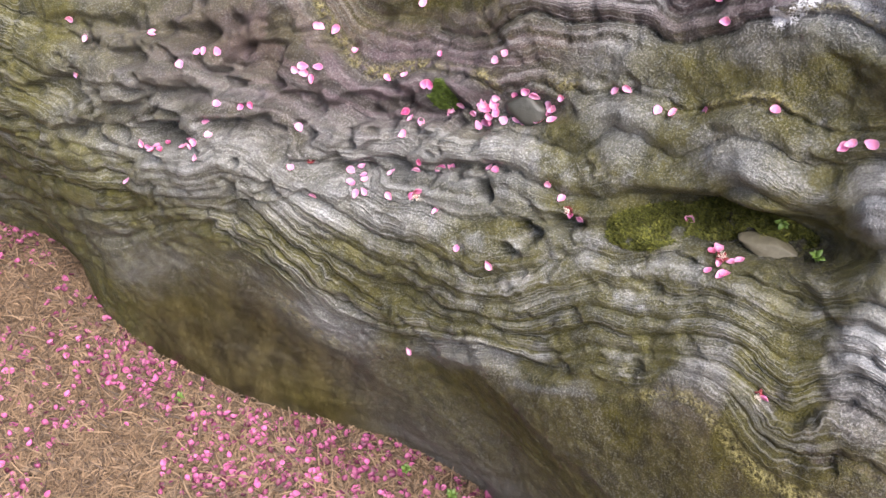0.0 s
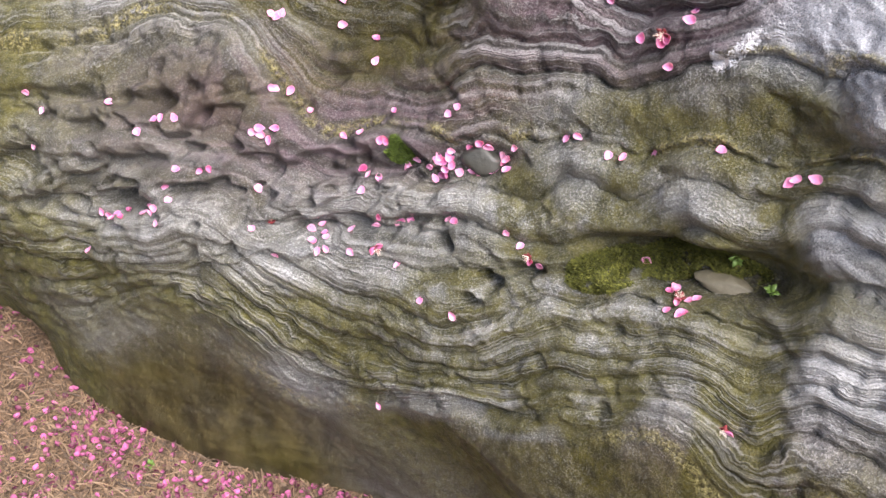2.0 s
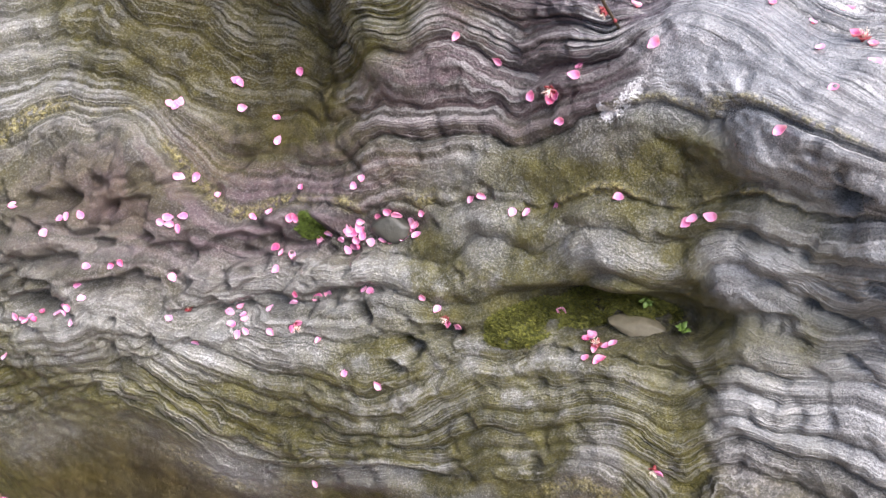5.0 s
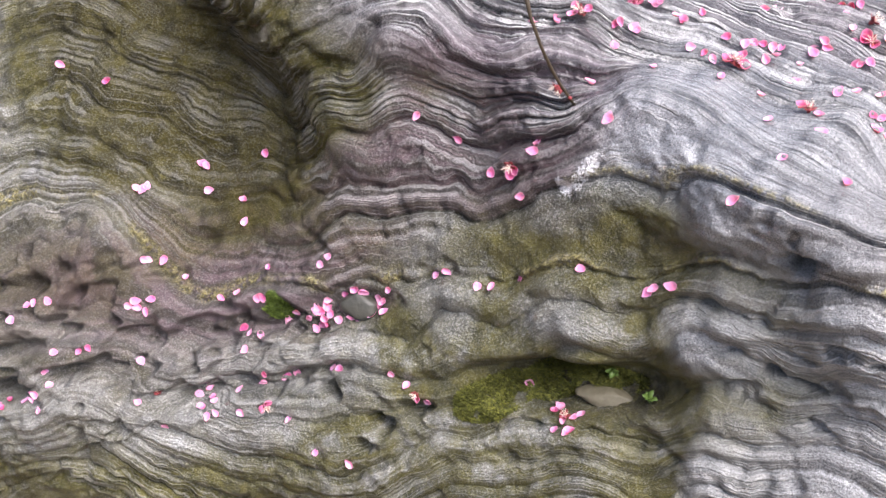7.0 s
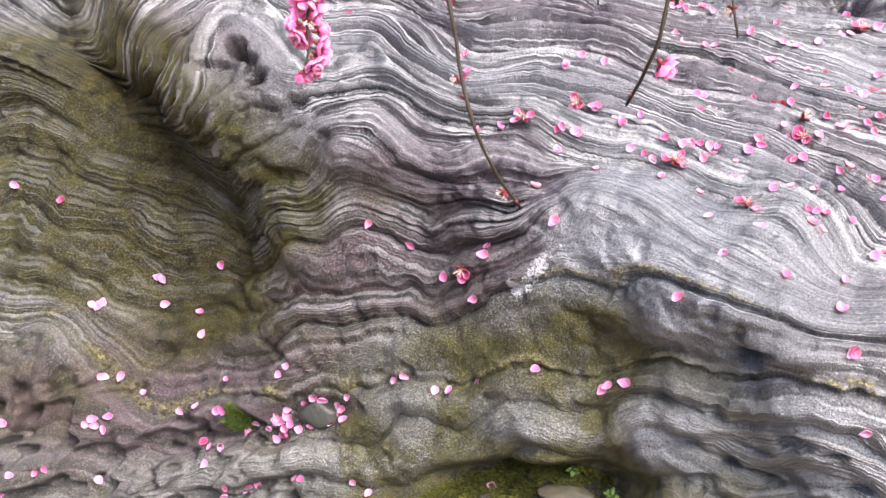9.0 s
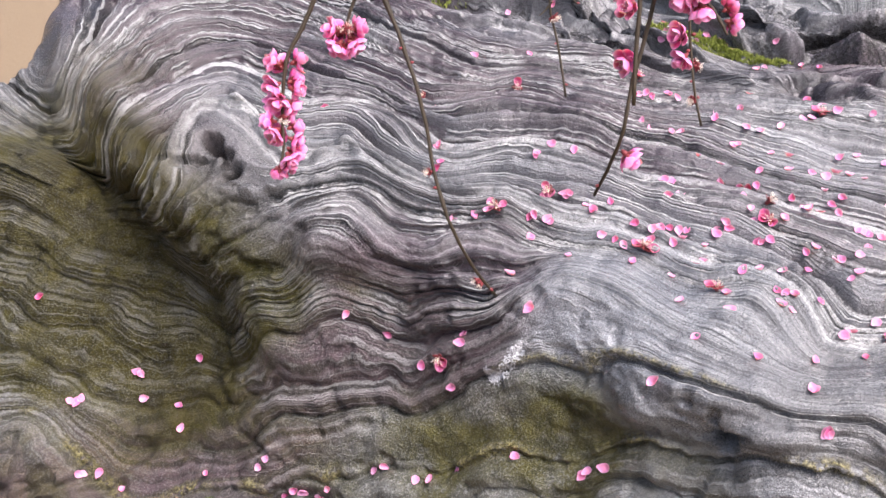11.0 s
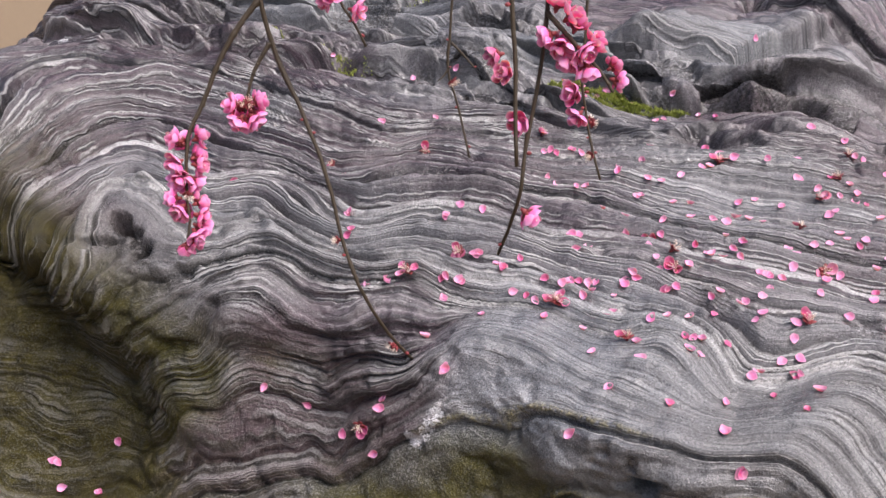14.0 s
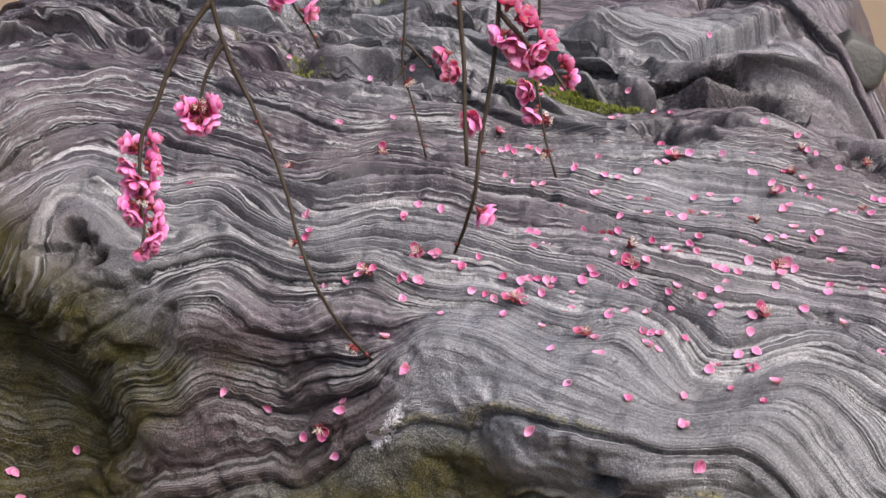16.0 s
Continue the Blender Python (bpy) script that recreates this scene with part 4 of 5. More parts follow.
    clean = np.clip(pale + 1.0 * ease(U, -.26, -.10) * ease(V, .72, .85) * (1 - ease(V, 1.25, 1.5)) + .9 * spot(U, V, -.36, .80, .16, .06, .4) + .55 * spot(U, V, -.38, .66, .16, .06, .45, 2) + .3 * spot(U, V, -.58, .60, .20, .07, .45, 2) + .4 * ease(U, -.45, -.3) * (1 - .7 * ease(U, -.22, -.12)) * ease(s, .02, .05) * (1 - ease(s, .17, .21)) + .9 * ease(U, -.40, -.33) * (1 - ease(U, -.22, -.16)) * ease(s, -.035, -.015) * (1 - ease(s, .0, .012)) + .5 * ease(V, 1.0, 1.1) * ease(U, -.36, -.24) * (1 - ease(V, 1.25, 1.5)) + .48 * ease(V, 1.1, 1.2) * (1 - .25 * ease(U, -.35, -.05)) + .50 * spot(U, V, -.56, 1.43, .20, .12, 0, 2) + .25 * ease(V, 1.5, 1.65), 0, 1)
    clean = clean * (1 - .8 * ease(U, -.16, -.02) * ease(V, 1.0, 1.05) * (1 - ease(V, 1.2, 1.35)))
    clean = clean * (1 - .85 * np.clip(spot(U, V, -.86, 1.13, .11, .12, -.5, 2) + .8 * spot(U, V, -.76, 1.07, .09, .06, -.3, 2), 0, 1))
    give(me, "clean", clean)
    give(me, "wet", np.clip(ease(V, .98, 1.12) + .55 * ease(U, -.30, -.15) * ease(V, .7, .8), 0, 1))
    give(me, "white", np.clip(spot(U, V, -.295, 1.005, .013, .044, -.3) + .9 * spot(U, V, -.318, .978, .012, .010) + .9*spot(U, V, -1.19, 1.545, .02, .012), 0, 1))
    # soil in the hollows; last two terms paint shade into slots and cavities
    give(me, "soil_shade", np.clip(spot(U, V, -.235, .79, .10, .022, .3, 2) + .8*spot(U, V, -.535, .735, .08, .016, .55, 2)
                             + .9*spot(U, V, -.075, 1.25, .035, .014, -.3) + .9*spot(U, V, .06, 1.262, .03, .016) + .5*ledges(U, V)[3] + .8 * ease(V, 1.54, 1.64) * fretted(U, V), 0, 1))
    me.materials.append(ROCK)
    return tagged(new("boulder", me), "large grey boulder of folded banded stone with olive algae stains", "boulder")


boulder = build_rock()


# ---- the ground ----
def build_ground():
    xs = steps((-200, -12, 20), (-12, -1.6, .5), (-1.6, .7, .02), (.7, 12, .5), (12, 201, 20))
    ys = steps((-200, -12, 20), (-12, .2, .5), (.2, 1.7, .02), (1.7, 12, .5), (12, 201, 20))
    X, Y = np.meshgrid(xs, ys, indexing="ij")
    near = np.exp(-((X + .4)**2 + (Y - .9)**2) / 2)
    Z = near * (.006 * fbm(X * 3, Y * 3, 2, 5) + .006 * fbm(X * 12, Y * 12, 3, 15))
    nx, ny = X.shape
    idx = np.arange(nx * ny).reshape(nx, ny)
    quads = np.stack([idx[:-1, :-1], idx[1:, :-1], idx[1:, 1:], idx[:-1, 1:]], -1).reshape(-1, 4)
    mesh_object("ground", np.stack([X, Y, Z], -1).reshape(-1, 3).tolist(), quads.tolist(), GROUND,
                label="sandy ground under thin dry grass", category="ground", kind="structure")


build_ground()


# ---- small builders ----
def tube(points, radii, sides=8, bumps=0.0, seed=0):
    """Vertices and faces of a tapered, capped stem along points."""
    rnd = random.Random(seed)
    pts = [Vector(p) for p in points]
    verts, faces = [], []
    for k, p in enumerate(pts):
        way = (pts[min(k + 1, len(pts) - 1)] - pts[max(k - 1, 0)]).normalized()
        a = way.cross(Vector((1, .13, .07))).normalized()
        b = way.cross(a)
        for j in range(sides):
            t = 2 * math.pi * j / sides
            r = radii[k] * (1 + bumps * rnd.uniform(-1, 1))
            verts.append(p + (a * math.cos(t) + b * math.sin(t)) * r)
    for k in range(len(pts) - 1):
        for j in range(sides):
            i, n = k * sides + j, k * sides + (j + 1) % sides
            faces.append((i, n, n + sides, i + sides))
    faces.append(tuple(range(sides))[::-1])
    faces.append(tuple(range((len(pts) - 1) * sides, len(pts) * sides)))
    return verts, faces


def smooth_path(points, n):
    """n points along a smooth curve through the given ones."""
    p = np.array(points, dtype=float)
    t = np.concatenate([[0], np.cumsum(np.linalg.norm(np.diff(p, axis=0), axis=1))])
    x = np.linspace(0, t[-1], n)
    return np.stack([spline(x, t, p[:, k]) for k in range(3)], -1)


def petal_mesh(name, material, length=.0118, width=.0105, cup=.0022, wave=.0004, seed=0, lift=0.0, rings=4, sides=14):
    """A thin cupped petal from its claw at the origin along +y, with a pale rim."""
    rnd = random.Random(seed)
    ph = rnd.uniform(0, 6.28)
    top, low, rim = [], [], []
    for r in range(rings + 1):
        f = r / rings
        for j in range(sides):
            t = 2 * math.pi * j / sides
            notch = 1 - .10 * math.exp(-((t - math.pi / 2) / .28)**2)
            claw = 1 - .30 * math.exp(-((t - 3 * math.pi / 2) / .55)**2)
            x = f * math.cos(t) * width / 2 * (1 - .18 * (math.sin(t) < 0) * abs(math.sin(t)))
            y = f * math.sin(t) * length / 2 * notch * (2 - claw)
            z = cup * f**2.2 + wave * f * math.sin(3 * t + ph) + lift * y
            top.append((x, y, z))
            low.append((x, y, z - .00045 * (1 - f)))
            rim.append(f)
    verts = top + low
    n = len(top)
    faces = []
    for r in range(rings):
        for j in range(sides):
            a, b = r * sides + j, r * sides + (j + 1) % sides
            faces.append((a, b, b + sides, a + sides))
            faces.append((a + n, a + sides + n, b + sides + n, b + n))
    me = bpy.data.meshes.new(name)
    me.from_pydata(verts, [], faces)
    give(me, "rim", rim + rim)
    me.materials.append(material)
    me.shade_smooth()
    return me


PETALS = [petal_mesh("petal", PETAL, .0118 * a, .0108 * b, c, .0005, k)
          for k, (a, b, c) in enumerate(((1, 1, .0026), (1.05, .9, .0034), (.92, 1, .0016), (1.02, .86, .0042)))]
BLOOMS = [petal_mesh("petal", BLOOM, .0122 * a, .0112 * b, c, .0007, 50 + k)
          for k, (a, b, c) in enumerate(((1, 1, .0030), (1.05, .92, .0040), (.95, 1.05, .0024)))]
PETALS_DARK = [petal_mesh("petal", PETAL_DARK, .0108, .0094, c, .0006, 9 + k) for k, c in enumerate((.003, .0045))]


def facing(u, v):
    """A point of the boulder's surface and its normal there."""
    h = .004
    uu, vv = np.array([u, u + h, u - h, u, u]), np.array([v, v, v, v + h, v - h])
    P = surface(uu, vv)[0]
    n = np.cross(P[1] - P[2], P[3] - P[4])
    n /= np.linalg.norm(n)
    return Vector(P[0]), Vector(n)


def resting(p, n, turn, tilt=0.0, scale=1.0):
    q = n.to_track_quat("Z", "Y").to_matrix().to_4x4()
    return Matrix.Translation(p) @ q @ pose(0, 0, 0, tilt, 0, turn) @ Matrix.Diagonal((scale, scale, scale, 1))


def part(name, me, parent, m=None, label=""):
    ob = new(name, me)
    ob.parent = parent
    if m is not None:
        ob.matrix_basis = m
    if label:
        tagged(ob, label=label)
    return ob


def solid(name, verts, faces, *materials, smooth=True):
    me = bpy.data.meshes.new(name)
    me.from_pydata([tuple(v) for v in verts], [], faces)
    for x in materials:
        me.materials.append(x)
    if smooth:
        me.shade_smooth()
    return me


# ---- loose petals and blossoms lying on the boulder ----
SCATTER = random.Random(21)


def drop_petals(*places):
    for u, v in places:
        p, n = facing(u, v)
        dark = SCATTER.random() < .12
        me = SCATTER.choice(PETALS_DARK if dark else PETALS)
        n = (n + Vector((SCATTER.uniform(-.16, .16), SCATTER.uniform(-.16, .16), SCATTER.uniform(0, .3)))).normalized()
        ob = new("petal", me)
        ob.matrix_basis = resting(p + n * .0006, n, SCATTER.uniform(0, 360), 0, SCATTER.uniform(.66, .92) if v > 1.1 else SCATTER.uniform(.78, 1.02))
        tagged(ob, "deep pink curled plum petal lying on the stone" if dark else "pale pink cupped plum petal lying on the stone",
               "petal", "fallen petals on the boulder")


def calyx_mesh():
    verts, faces = [], []
    for k in range(5):
        t = 2 * math.pi * k / 5
        c, s = math.cos(t), math.sin(t)
        b = len(verts)
        for r, w, z in ((.0010, .0012, .0), (.0030, .0022, .0008), (.0052, .0014, .0022), (.0062, .0003, .0032)):
            for side in (-1, 1):
                for d in (0, .0006):
                    verts.append((c * r - s * w * side, s * r + c * w * side, z + d))
        for q in range(3):
            i = b + q * 4
            faces += [(i, i + 4, i + 6, i + 2), (i + 1, i + 3, i + 7, i + 5), (i, i + 1, i + 5, i + 4), (i + 2, i + 6, i + 7, i + 3)]
        faces += [(b, b + 2, b + 3, b + 1), (b + 12, b + 13, b + 15, b + 14)]
    cup, cf = tube([(0, 0, -.0035), (0, 0, -.001), (0, 0, .0012)], [.0009, .0019, .0023], 8)
    o = len(verts)
    return solid("calyx", list(verts) + [tuple(v) for v in cup], faces + [tuple(i + o for i in f) for f in cf], CALYX)


def stamen_mesh():
    rnd = random.Random(4)
    verts, faces = [], []
    for k in range(22):
        t, r = rnd.uniform(0, 6.28), rnd.uniform(.0015, .0055)
        tip = Vector((math.cos(t) * r, math.sin(t) * r, rnd.uniform(.0055, .0085)))
        v, f = tube([(0, 0, 0), tip * .5 + Vector((0, 0, .0008)), tip, tip + Vector((0, 0, .0007))], [.00014, .00012, .00012, .0004], 4)
        faces += [tuple(i + len(verts) for i in g) for g in f]
        verts += v
    return solid("stamen_tuft", verts, faces, STAMEN)


CALYX_MESH, STAMEN_MESH = calyx_mesh(), stamen_mesh()


def drop_blossoms(*places):
    for u, v in places:
        p, n = facing(u, v)
        root = new("fallen_blossom")
        n = (n + Vector((SCATTER.uniform(-.5, .5), SCATTER.uniform(-.5, .5), .2))).normalized()
        root.matrix_basis = resting(p + n * .003, n, SCATTER.uniform(0, 360), SCATTER.uniform(-35, 35), SCATTER.uniform(.85, 1.15))
        part("calyx", CALYX_MESH, root, label="dark red calyx")
        part("stamen_tuft", STAMEN_MESH, root, label="tuft of pale thin stamens")
        for k in range(SCATTER.choice((0, 1, 2, 3))):
            a = SCATTER.uniform(0, 360)
            part("petal", SCATTER.choice(PETALS_DARK + PETALS[:1]), root,
                 pose(0, 0, .001, 0, 0, a) @ pose(0, .007, .001, SCATTER.uniform(0, 40), 0, 0))
        tagged(root, "withered dark red plum blossom lying on the stone", "blossom", "fallen blossoms on the boulder")


drop_petals((-1.064, 0.628), (-0.954, 0.655), (-0.947, 0.653), (-0.873, 0.662), (-0.854, 0.670), (-0.866, 0.666), (-0.879, 0.644), (-1.021, 0.572), (-1.035, 0.614), (-0.780, 0.725), (-0.776, 0.725), (-0.762, 0.727), (-0.731, 0.711), (-0.746, 0.686), (-0.767, 0.677), (-0.762, 0.682), (-0.756, 0.677), (-0.744, 0.673), (-0.823, 0.617), (-0.798, 0.623), (-0.789, 0.628), (-0.832, 0.592), (-0.918, 0.513), (-0.909, 0.513), (-0.893, 0.522), (-0.893, 0.524), (-0.882, 0.527), (-0.881, 0.529), (-0.863, 0.551), (-0.850, 0.549), (-0.850, 0.547), (-0.823, 0.551), (-0.819, 0.580), (-0.935, 0.447), (-0.717, 0.574), (-0.661, 0.581), (-0.652, 0.585), (-0.643, 0.583), (-0.638, 0.583), (-0.638, 0.572), (-0.618, 0.601), (-0.600, 0.587), (-0.585, 0.641), (-0.589, 0.630))
drop_petals((-0.567, 0.643), (-0.558, 0.648), (-0.512, 0.673), (-0.504, 0.675), (-0.540, 0.598), (-0.495, 0.576), (-0.449, 0.587), (-0.641, 0.675), (-0.629, 0.671), (-0.620, 0.673), (-0.625, 0.653), (-0.632, 0.713), (-0.625, 0.715), (-0.602, 0.697), (-0.602, 0.702), (-0.594, 0.713), (-0.567, 0.716), (-0.562, 0.725), (-0.546, 0.722), (-0.546, 0.733), (-0.551, 0.734), (-0.528, 0.727), (-0.515, 0.734), (-0.506, 0.736), (-0.501, 0.742), (-0.492, 0.749), (-0.479, 0.758), (-0.519, 0.770), (-0.510, 0.772), (-0.477, 0.787), (-0.488, 0.761), (-0.440, 0.706), (-0.418, 0.700), (-0.389, 0.697), (-0.299, 0.754), (-0.254, 0.754), (-0.231, 0.761), (-0.243, 0.743), (-0.229, 0.749), (-0.227, 0.751), (-0.427, 0.826), (-0.418, 0.837), (-0.373, 0.841), (-0.357, 0.846))
drop_petals((-0.333, 0.866), (-0.270, 0.909), (-0.198, 0.922), (-0.182, 0.932), (-0.522, 0.375), (-0.679, 0.700), (-0.661, 0.709), (-0.636, 0.743), (-0.564, 0.779), (-0.555, 0.792), (-0.735, 0.614))
drop_petals((-0.996, 0.878), (-0.913, 0.884), (-0.706, 0.841), (-0.769, 0.821), (-0.764, 0.819), (-0.823, 0.794), (-0.816, 0.794), (-0.814, 0.797), (-0.751, 0.797), (-0.710, 0.792), (-0.695, 0.774), (-0.452, 0.958), (-0.501, 0.967), (-0.359, 0.999), (-0.355, 0.994), (-0.398, 0.949), (-0.357, 0.945), (-0.333, 1.100), (-0.288, 1.067), (-0.333, 1.150), (-0.422, 1.139), (-0.400, 1.150), (-0.341, 1.168), (-0.323, 1.170), (-0.510, 1.271), (-0.477, 1.215), (-0.384, 1.308), (-0.386, 1.271), (-0.326, 1.217), (-0.323, 1.219), (-0.148, 1.058), (-0.027, 1.093), (-0.008, 1.062), (0.021, 1.001), (-0.202, 0.916))
drop_petals((-0.578, 1.485), (-0.517, 1.523), (-0.558, 1.342), (-0.670, 1.264), (-0.512, 1.269), (-0.479, 1.211), (-0.420, 1.141), (-0.400, 1.150), (-0.337, 1.170), (-0.319, 1.170), (-0.333, 1.150), (-0.333, 1.100), (-0.287, 1.067), (-0.386, 1.269), (-0.384, 1.308), (-0.357, 1.308), (-0.384, 1.388), (-0.324, 1.217), (-0.321, 1.219), (-0.297, 1.206), (-0.288, 1.204), (-0.287, 1.202), (-0.279, 1.229), (-0.249, 1.302), (-0.234, 1.273), (-0.224, 1.282), (-0.243, 1.210), (-0.225, 1.211), (-0.224, 1.215), (-0.222, 1.226), (-0.213, 1.228), (-0.204, 1.229), (-0.195, 1.217), (-0.200, 1.208), (-0.267, 1.181), (-0.252, 1.184), (-0.243, 1.184), (-0.171, 1.213), (-0.168, 1.202), (-0.170, 1.192), (-0.126, 1.192), (-0.112, 1.199), (-0.092, 1.206), (-0.198, 1.334))
drop_petals((-0.162, 1.340), (-0.166, 1.306), (-0.144, 1.273), (-0.117, 1.280), (-0.171, 1.247), (-0.164, 1.251), (-0.161, 1.249), (-0.130, 1.246), (-0.126, 1.246), (-0.083, 1.247), (-0.078, 1.253), (-0.053, 1.258), (-0.090, 1.184), (-0.083, 1.186), (-0.074, 1.186), (-0.080, 1.170), (-0.072, 1.170), (-0.128, 1.165), (-0.162, 1.143), (-0.130, 1.111), (-0.076, 1.109), (-0.027, 1.093), (-0.008, 1.062), (-0.018, 1.177), (-0.022, 1.183), (-0.000, 1.152), (-0.004, 1.193), (0.010, 1.199), (0.010, 1.177), (0.014, 1.179), (0.036, 1.152), (0.030, 1.123), (-0.000, 1.219), (-0.002, 1.229), (0.041, 1.276), (0.077, 1.262), (-0.036, 1.224), (-0.054, 1.192), (-0.116, 1.147), (-0.101, 1.313), (-0.076, 1.334), (-0.035, 1.276), (-0.024, 1.338), (0.021, 1.348))
drop_petals((-0.011, 1.384), (0.003, 1.390), (0.018, 1.403), (0.036, 1.409), (0.032, 1.399), (-0.006, 1.445), (-0.002, 1.489), (0.014, 1.497), (0.014, 1.489), (-0.027, 1.491), (-0.054, 1.514), (-0.000, 1.583), (-0.018, 1.615), (-0.058, 1.619), (0.045, 1.451), (0.063, 1.476), (0.081, 1.512), (0.090, 1.510), (0.081, 1.476), (-0.141, 1.382), (-0.119, 1.386), (-0.103, 1.388), (-0.085, 1.411), (-0.087, 1.451), (-0.056, 1.443), (-0.188, 1.434), (-0.204, 1.436), (-0.207, 1.397), (-0.166, 1.403), (-0.240, 1.436), (-0.249, 1.466), (-0.231, 1.504), (-0.233, 1.541), (-0.157, 1.493), (-0.150, 1.502), (-0.128, 1.525), (-0.090, 1.533), (-0.171, 1.573), (-0.179, 1.651), (-0.200, 1.676), (-0.247, 1.653), (-0.252, 1.640), (-0.243, 1.695), (-0.276, 1.392))
drop_petals((-0.234, 1.359), (-0.350, 1.483), (-0.341, 1.487), (-0.335, 1.487), (-0.305, 1.493), (-0.317, 1.495), (-0.321, 1.418), (-0.301, 1.394), (-0.542, 1.642), (-0.607, 1.632), (-0.740, 1.630), (-0.182, 1.884), (-0.359, 1.625), (-0.346, 1.632), (-0.346, 1.680), (-0.324, 1.657), (-0.306, 1.674), (-0.296, 1.676), (-0.373, 1.625), (-0.380, 1.659))
drop_blossoms((-0.402, 0.698), (-0.240, 0.756), (-0.573, 0.607), (-0.702, 0.581), (-0.135, 0.680))
drop_blossoms((-0.377, 0.968), (-0.344, 1.215), (-0.375, 1.159), (-0.222, 1.188), (-0.137, 1.165))
drop_blossoms((-0.488, 1.428), (-0.591, 1.371), (-0.373, 1.159), (-0.342, 1.215), (-0.222, 1.188), (-0.170, 1.334), (-0.139, 1.291), (-0.130, 1.276), (0.007, 1.233), (0.005, 1.344), (-0.029, 1.411), (-0.020, 1.478), (-0.009, 1.531), (-0.008, 1.583), (0.064, 1.638), (0.073, 1.485), (-0.143, 1.516), (-0.371, 1.531))


def cluster(u, v, su, sv, turn, count):
    """A drift of petals blown into a hollow."""
    for k in range(count):
        a, b = SCATTER.gauss(0, su), SCATTER.gauss(0, sv)
        drop_petals((u + a * math.cos(turn) - b * math.sin(turn), v + a * math.sin(turn) + b * math.cos(turn)))


cluster(-.535, .737, .034, .008, .5, 12)
cluster(-.848, .556, .022, .006, .4, 6)
cluster(-.655, .568, .020, .005, .5, 4)
cluster(-.32, 1.672, .035, .006, .1, 14)
cluster(-.237, .756, .010, .006, .4, 4)


# petals strewn thinly over the near top
for k in range(75):
    a, b = SCATTER.gauss(-.06, .12), SCATTER.gauss(1.34, .13)
    if b > 1.12:
        drop_petals((a, b))


# ---- moss, weeds and a loose stone in the pockets ----
def moss(patches, material, count, size, label, seed):
    """One cushion of tiny upright leaves over (u, v, half length, half height, turn) patches."""
    rnd = np.random.RandomState(seed)
    us, vs = [], []
    for cu, cv, su, sv, turn in patches:
        k = int(count * su * sv / sum(a[2] * a[3] for a in patches))
        r, t = np.sqrt(rnd.rand(k)), rnd.rand(k) * 2 * math.pi
        a, b = r * np.cos(t) * su, r * np.sin(t) * sv
        us.append(cu + a * math.cos(turn) - b * math.sin(turn))
        vs.append(cv + a * math.sin(turn) + b * math.cos(turn))
    U, V = np.concatenate(us), np.concatenate(vs)
    keep = fbm(U * 60, V * 60, 2, seed) > -.55
    U, V = U[keep], V[keep]
    P, nrm = surface(U, V)[:2]
    tuft = .5 + .5 * np.clip(fbm(U * 90, V * 90, 2, seed + 3) + .3, 0, 1.2)
    verts, faces = [], []
    for p, n, h in zip(P, nrm, tuft):
        n = n * .6 + np.array([0, 0, .5])
        base = p - n * .001
        for q in range(3):
            t, w = rnd.rand() * 6.28, size * .28
            side = np.array([math.cos(t), math.sin(t), .1]) * w
            tip = base + n * size * h * rnd.uniform(.8, 1.6) + np.array([rnd.randn(), rnd.randn(), 0]) * size * .35
            back = np.array([-side[1], side[0], 0]) * .5
            i = len(verts)
            verts += [base + side, base - side, base + back, tip]
            faces += [(i, i + 1, i + 3), (i + 1, i + 2, i + 3), (i + 2, i, i + 3)]
    mesh_object("moss", [tuple(v) for v in verts], faces, material, False, label=label, category="moss", kind="stuff")


moss([(-.322, .735, .045, .022, .75), (-.268, .780, .052, .020, .6), (-.222, .800, .040, .013, .2)], MOSS, 9000, .0058,
     "dark green moss cushion in a hollow of the boulder", 3)
moss([(-.610, .712, .014, .014, 0)], MOSS_DEEP, 1500, .0050, "small round green moss cushion in a hollow of the boulder", 5)
moss([(-.336, 1.660, .075, .013, .1), (-.262, 1.664, .05, .010, .1), (-.20, 1.676, .04, .008, .1)], MOSS_PALE, 2600, .0055,
     "yellow-green moss along a ledge of the boulder", 7)
moss([(-.675, 1.848, .06, .02, 0), (-.80, 1.644, .06, .010, -.1), (-.72, 1.63, .05, .008, -.1)], MOSS_PALE, 1300, .0045,
     "thin yellow-green moss on the boulder's far top", 9)


def leaf_mesh(length, width):
    verts, faces = [], []
    for k in range(6):
        f = k / 5
        w = width * math.sin(math.pi * (.08 + .9 * f))**.8
        z = .25 * length * math.sin(f * 2.4)
        verts += [(-w / 2, f * length, z + .12 * w), (0, f * length, z), (w / 2, f * length, z + .12 * w)]
        verts += [(-w / 2, f * length, z + .12 * w - .0004), (0, f * length, z - .0004), (w / 2, f * length, z + .12 * w - .0004)]
    for k in range(5):
        i = k * 6
        faces += [(i, i + 1, i + 7, i + 6), (i + 1, i + 2, i + 8, i + 7), (i + 3, i + 9, i + 10, i + 4), (i + 4, i + 10, i + 11, i + 5)]
        faces += [(i, i + 6, i + 9, i + 3), (i + 2, i + 5, i + 11, i + 8)]
    return solid("leaf", verts, faces, LEAF)


LEAF_MESH = leaf_mesh(.0125, .0075)


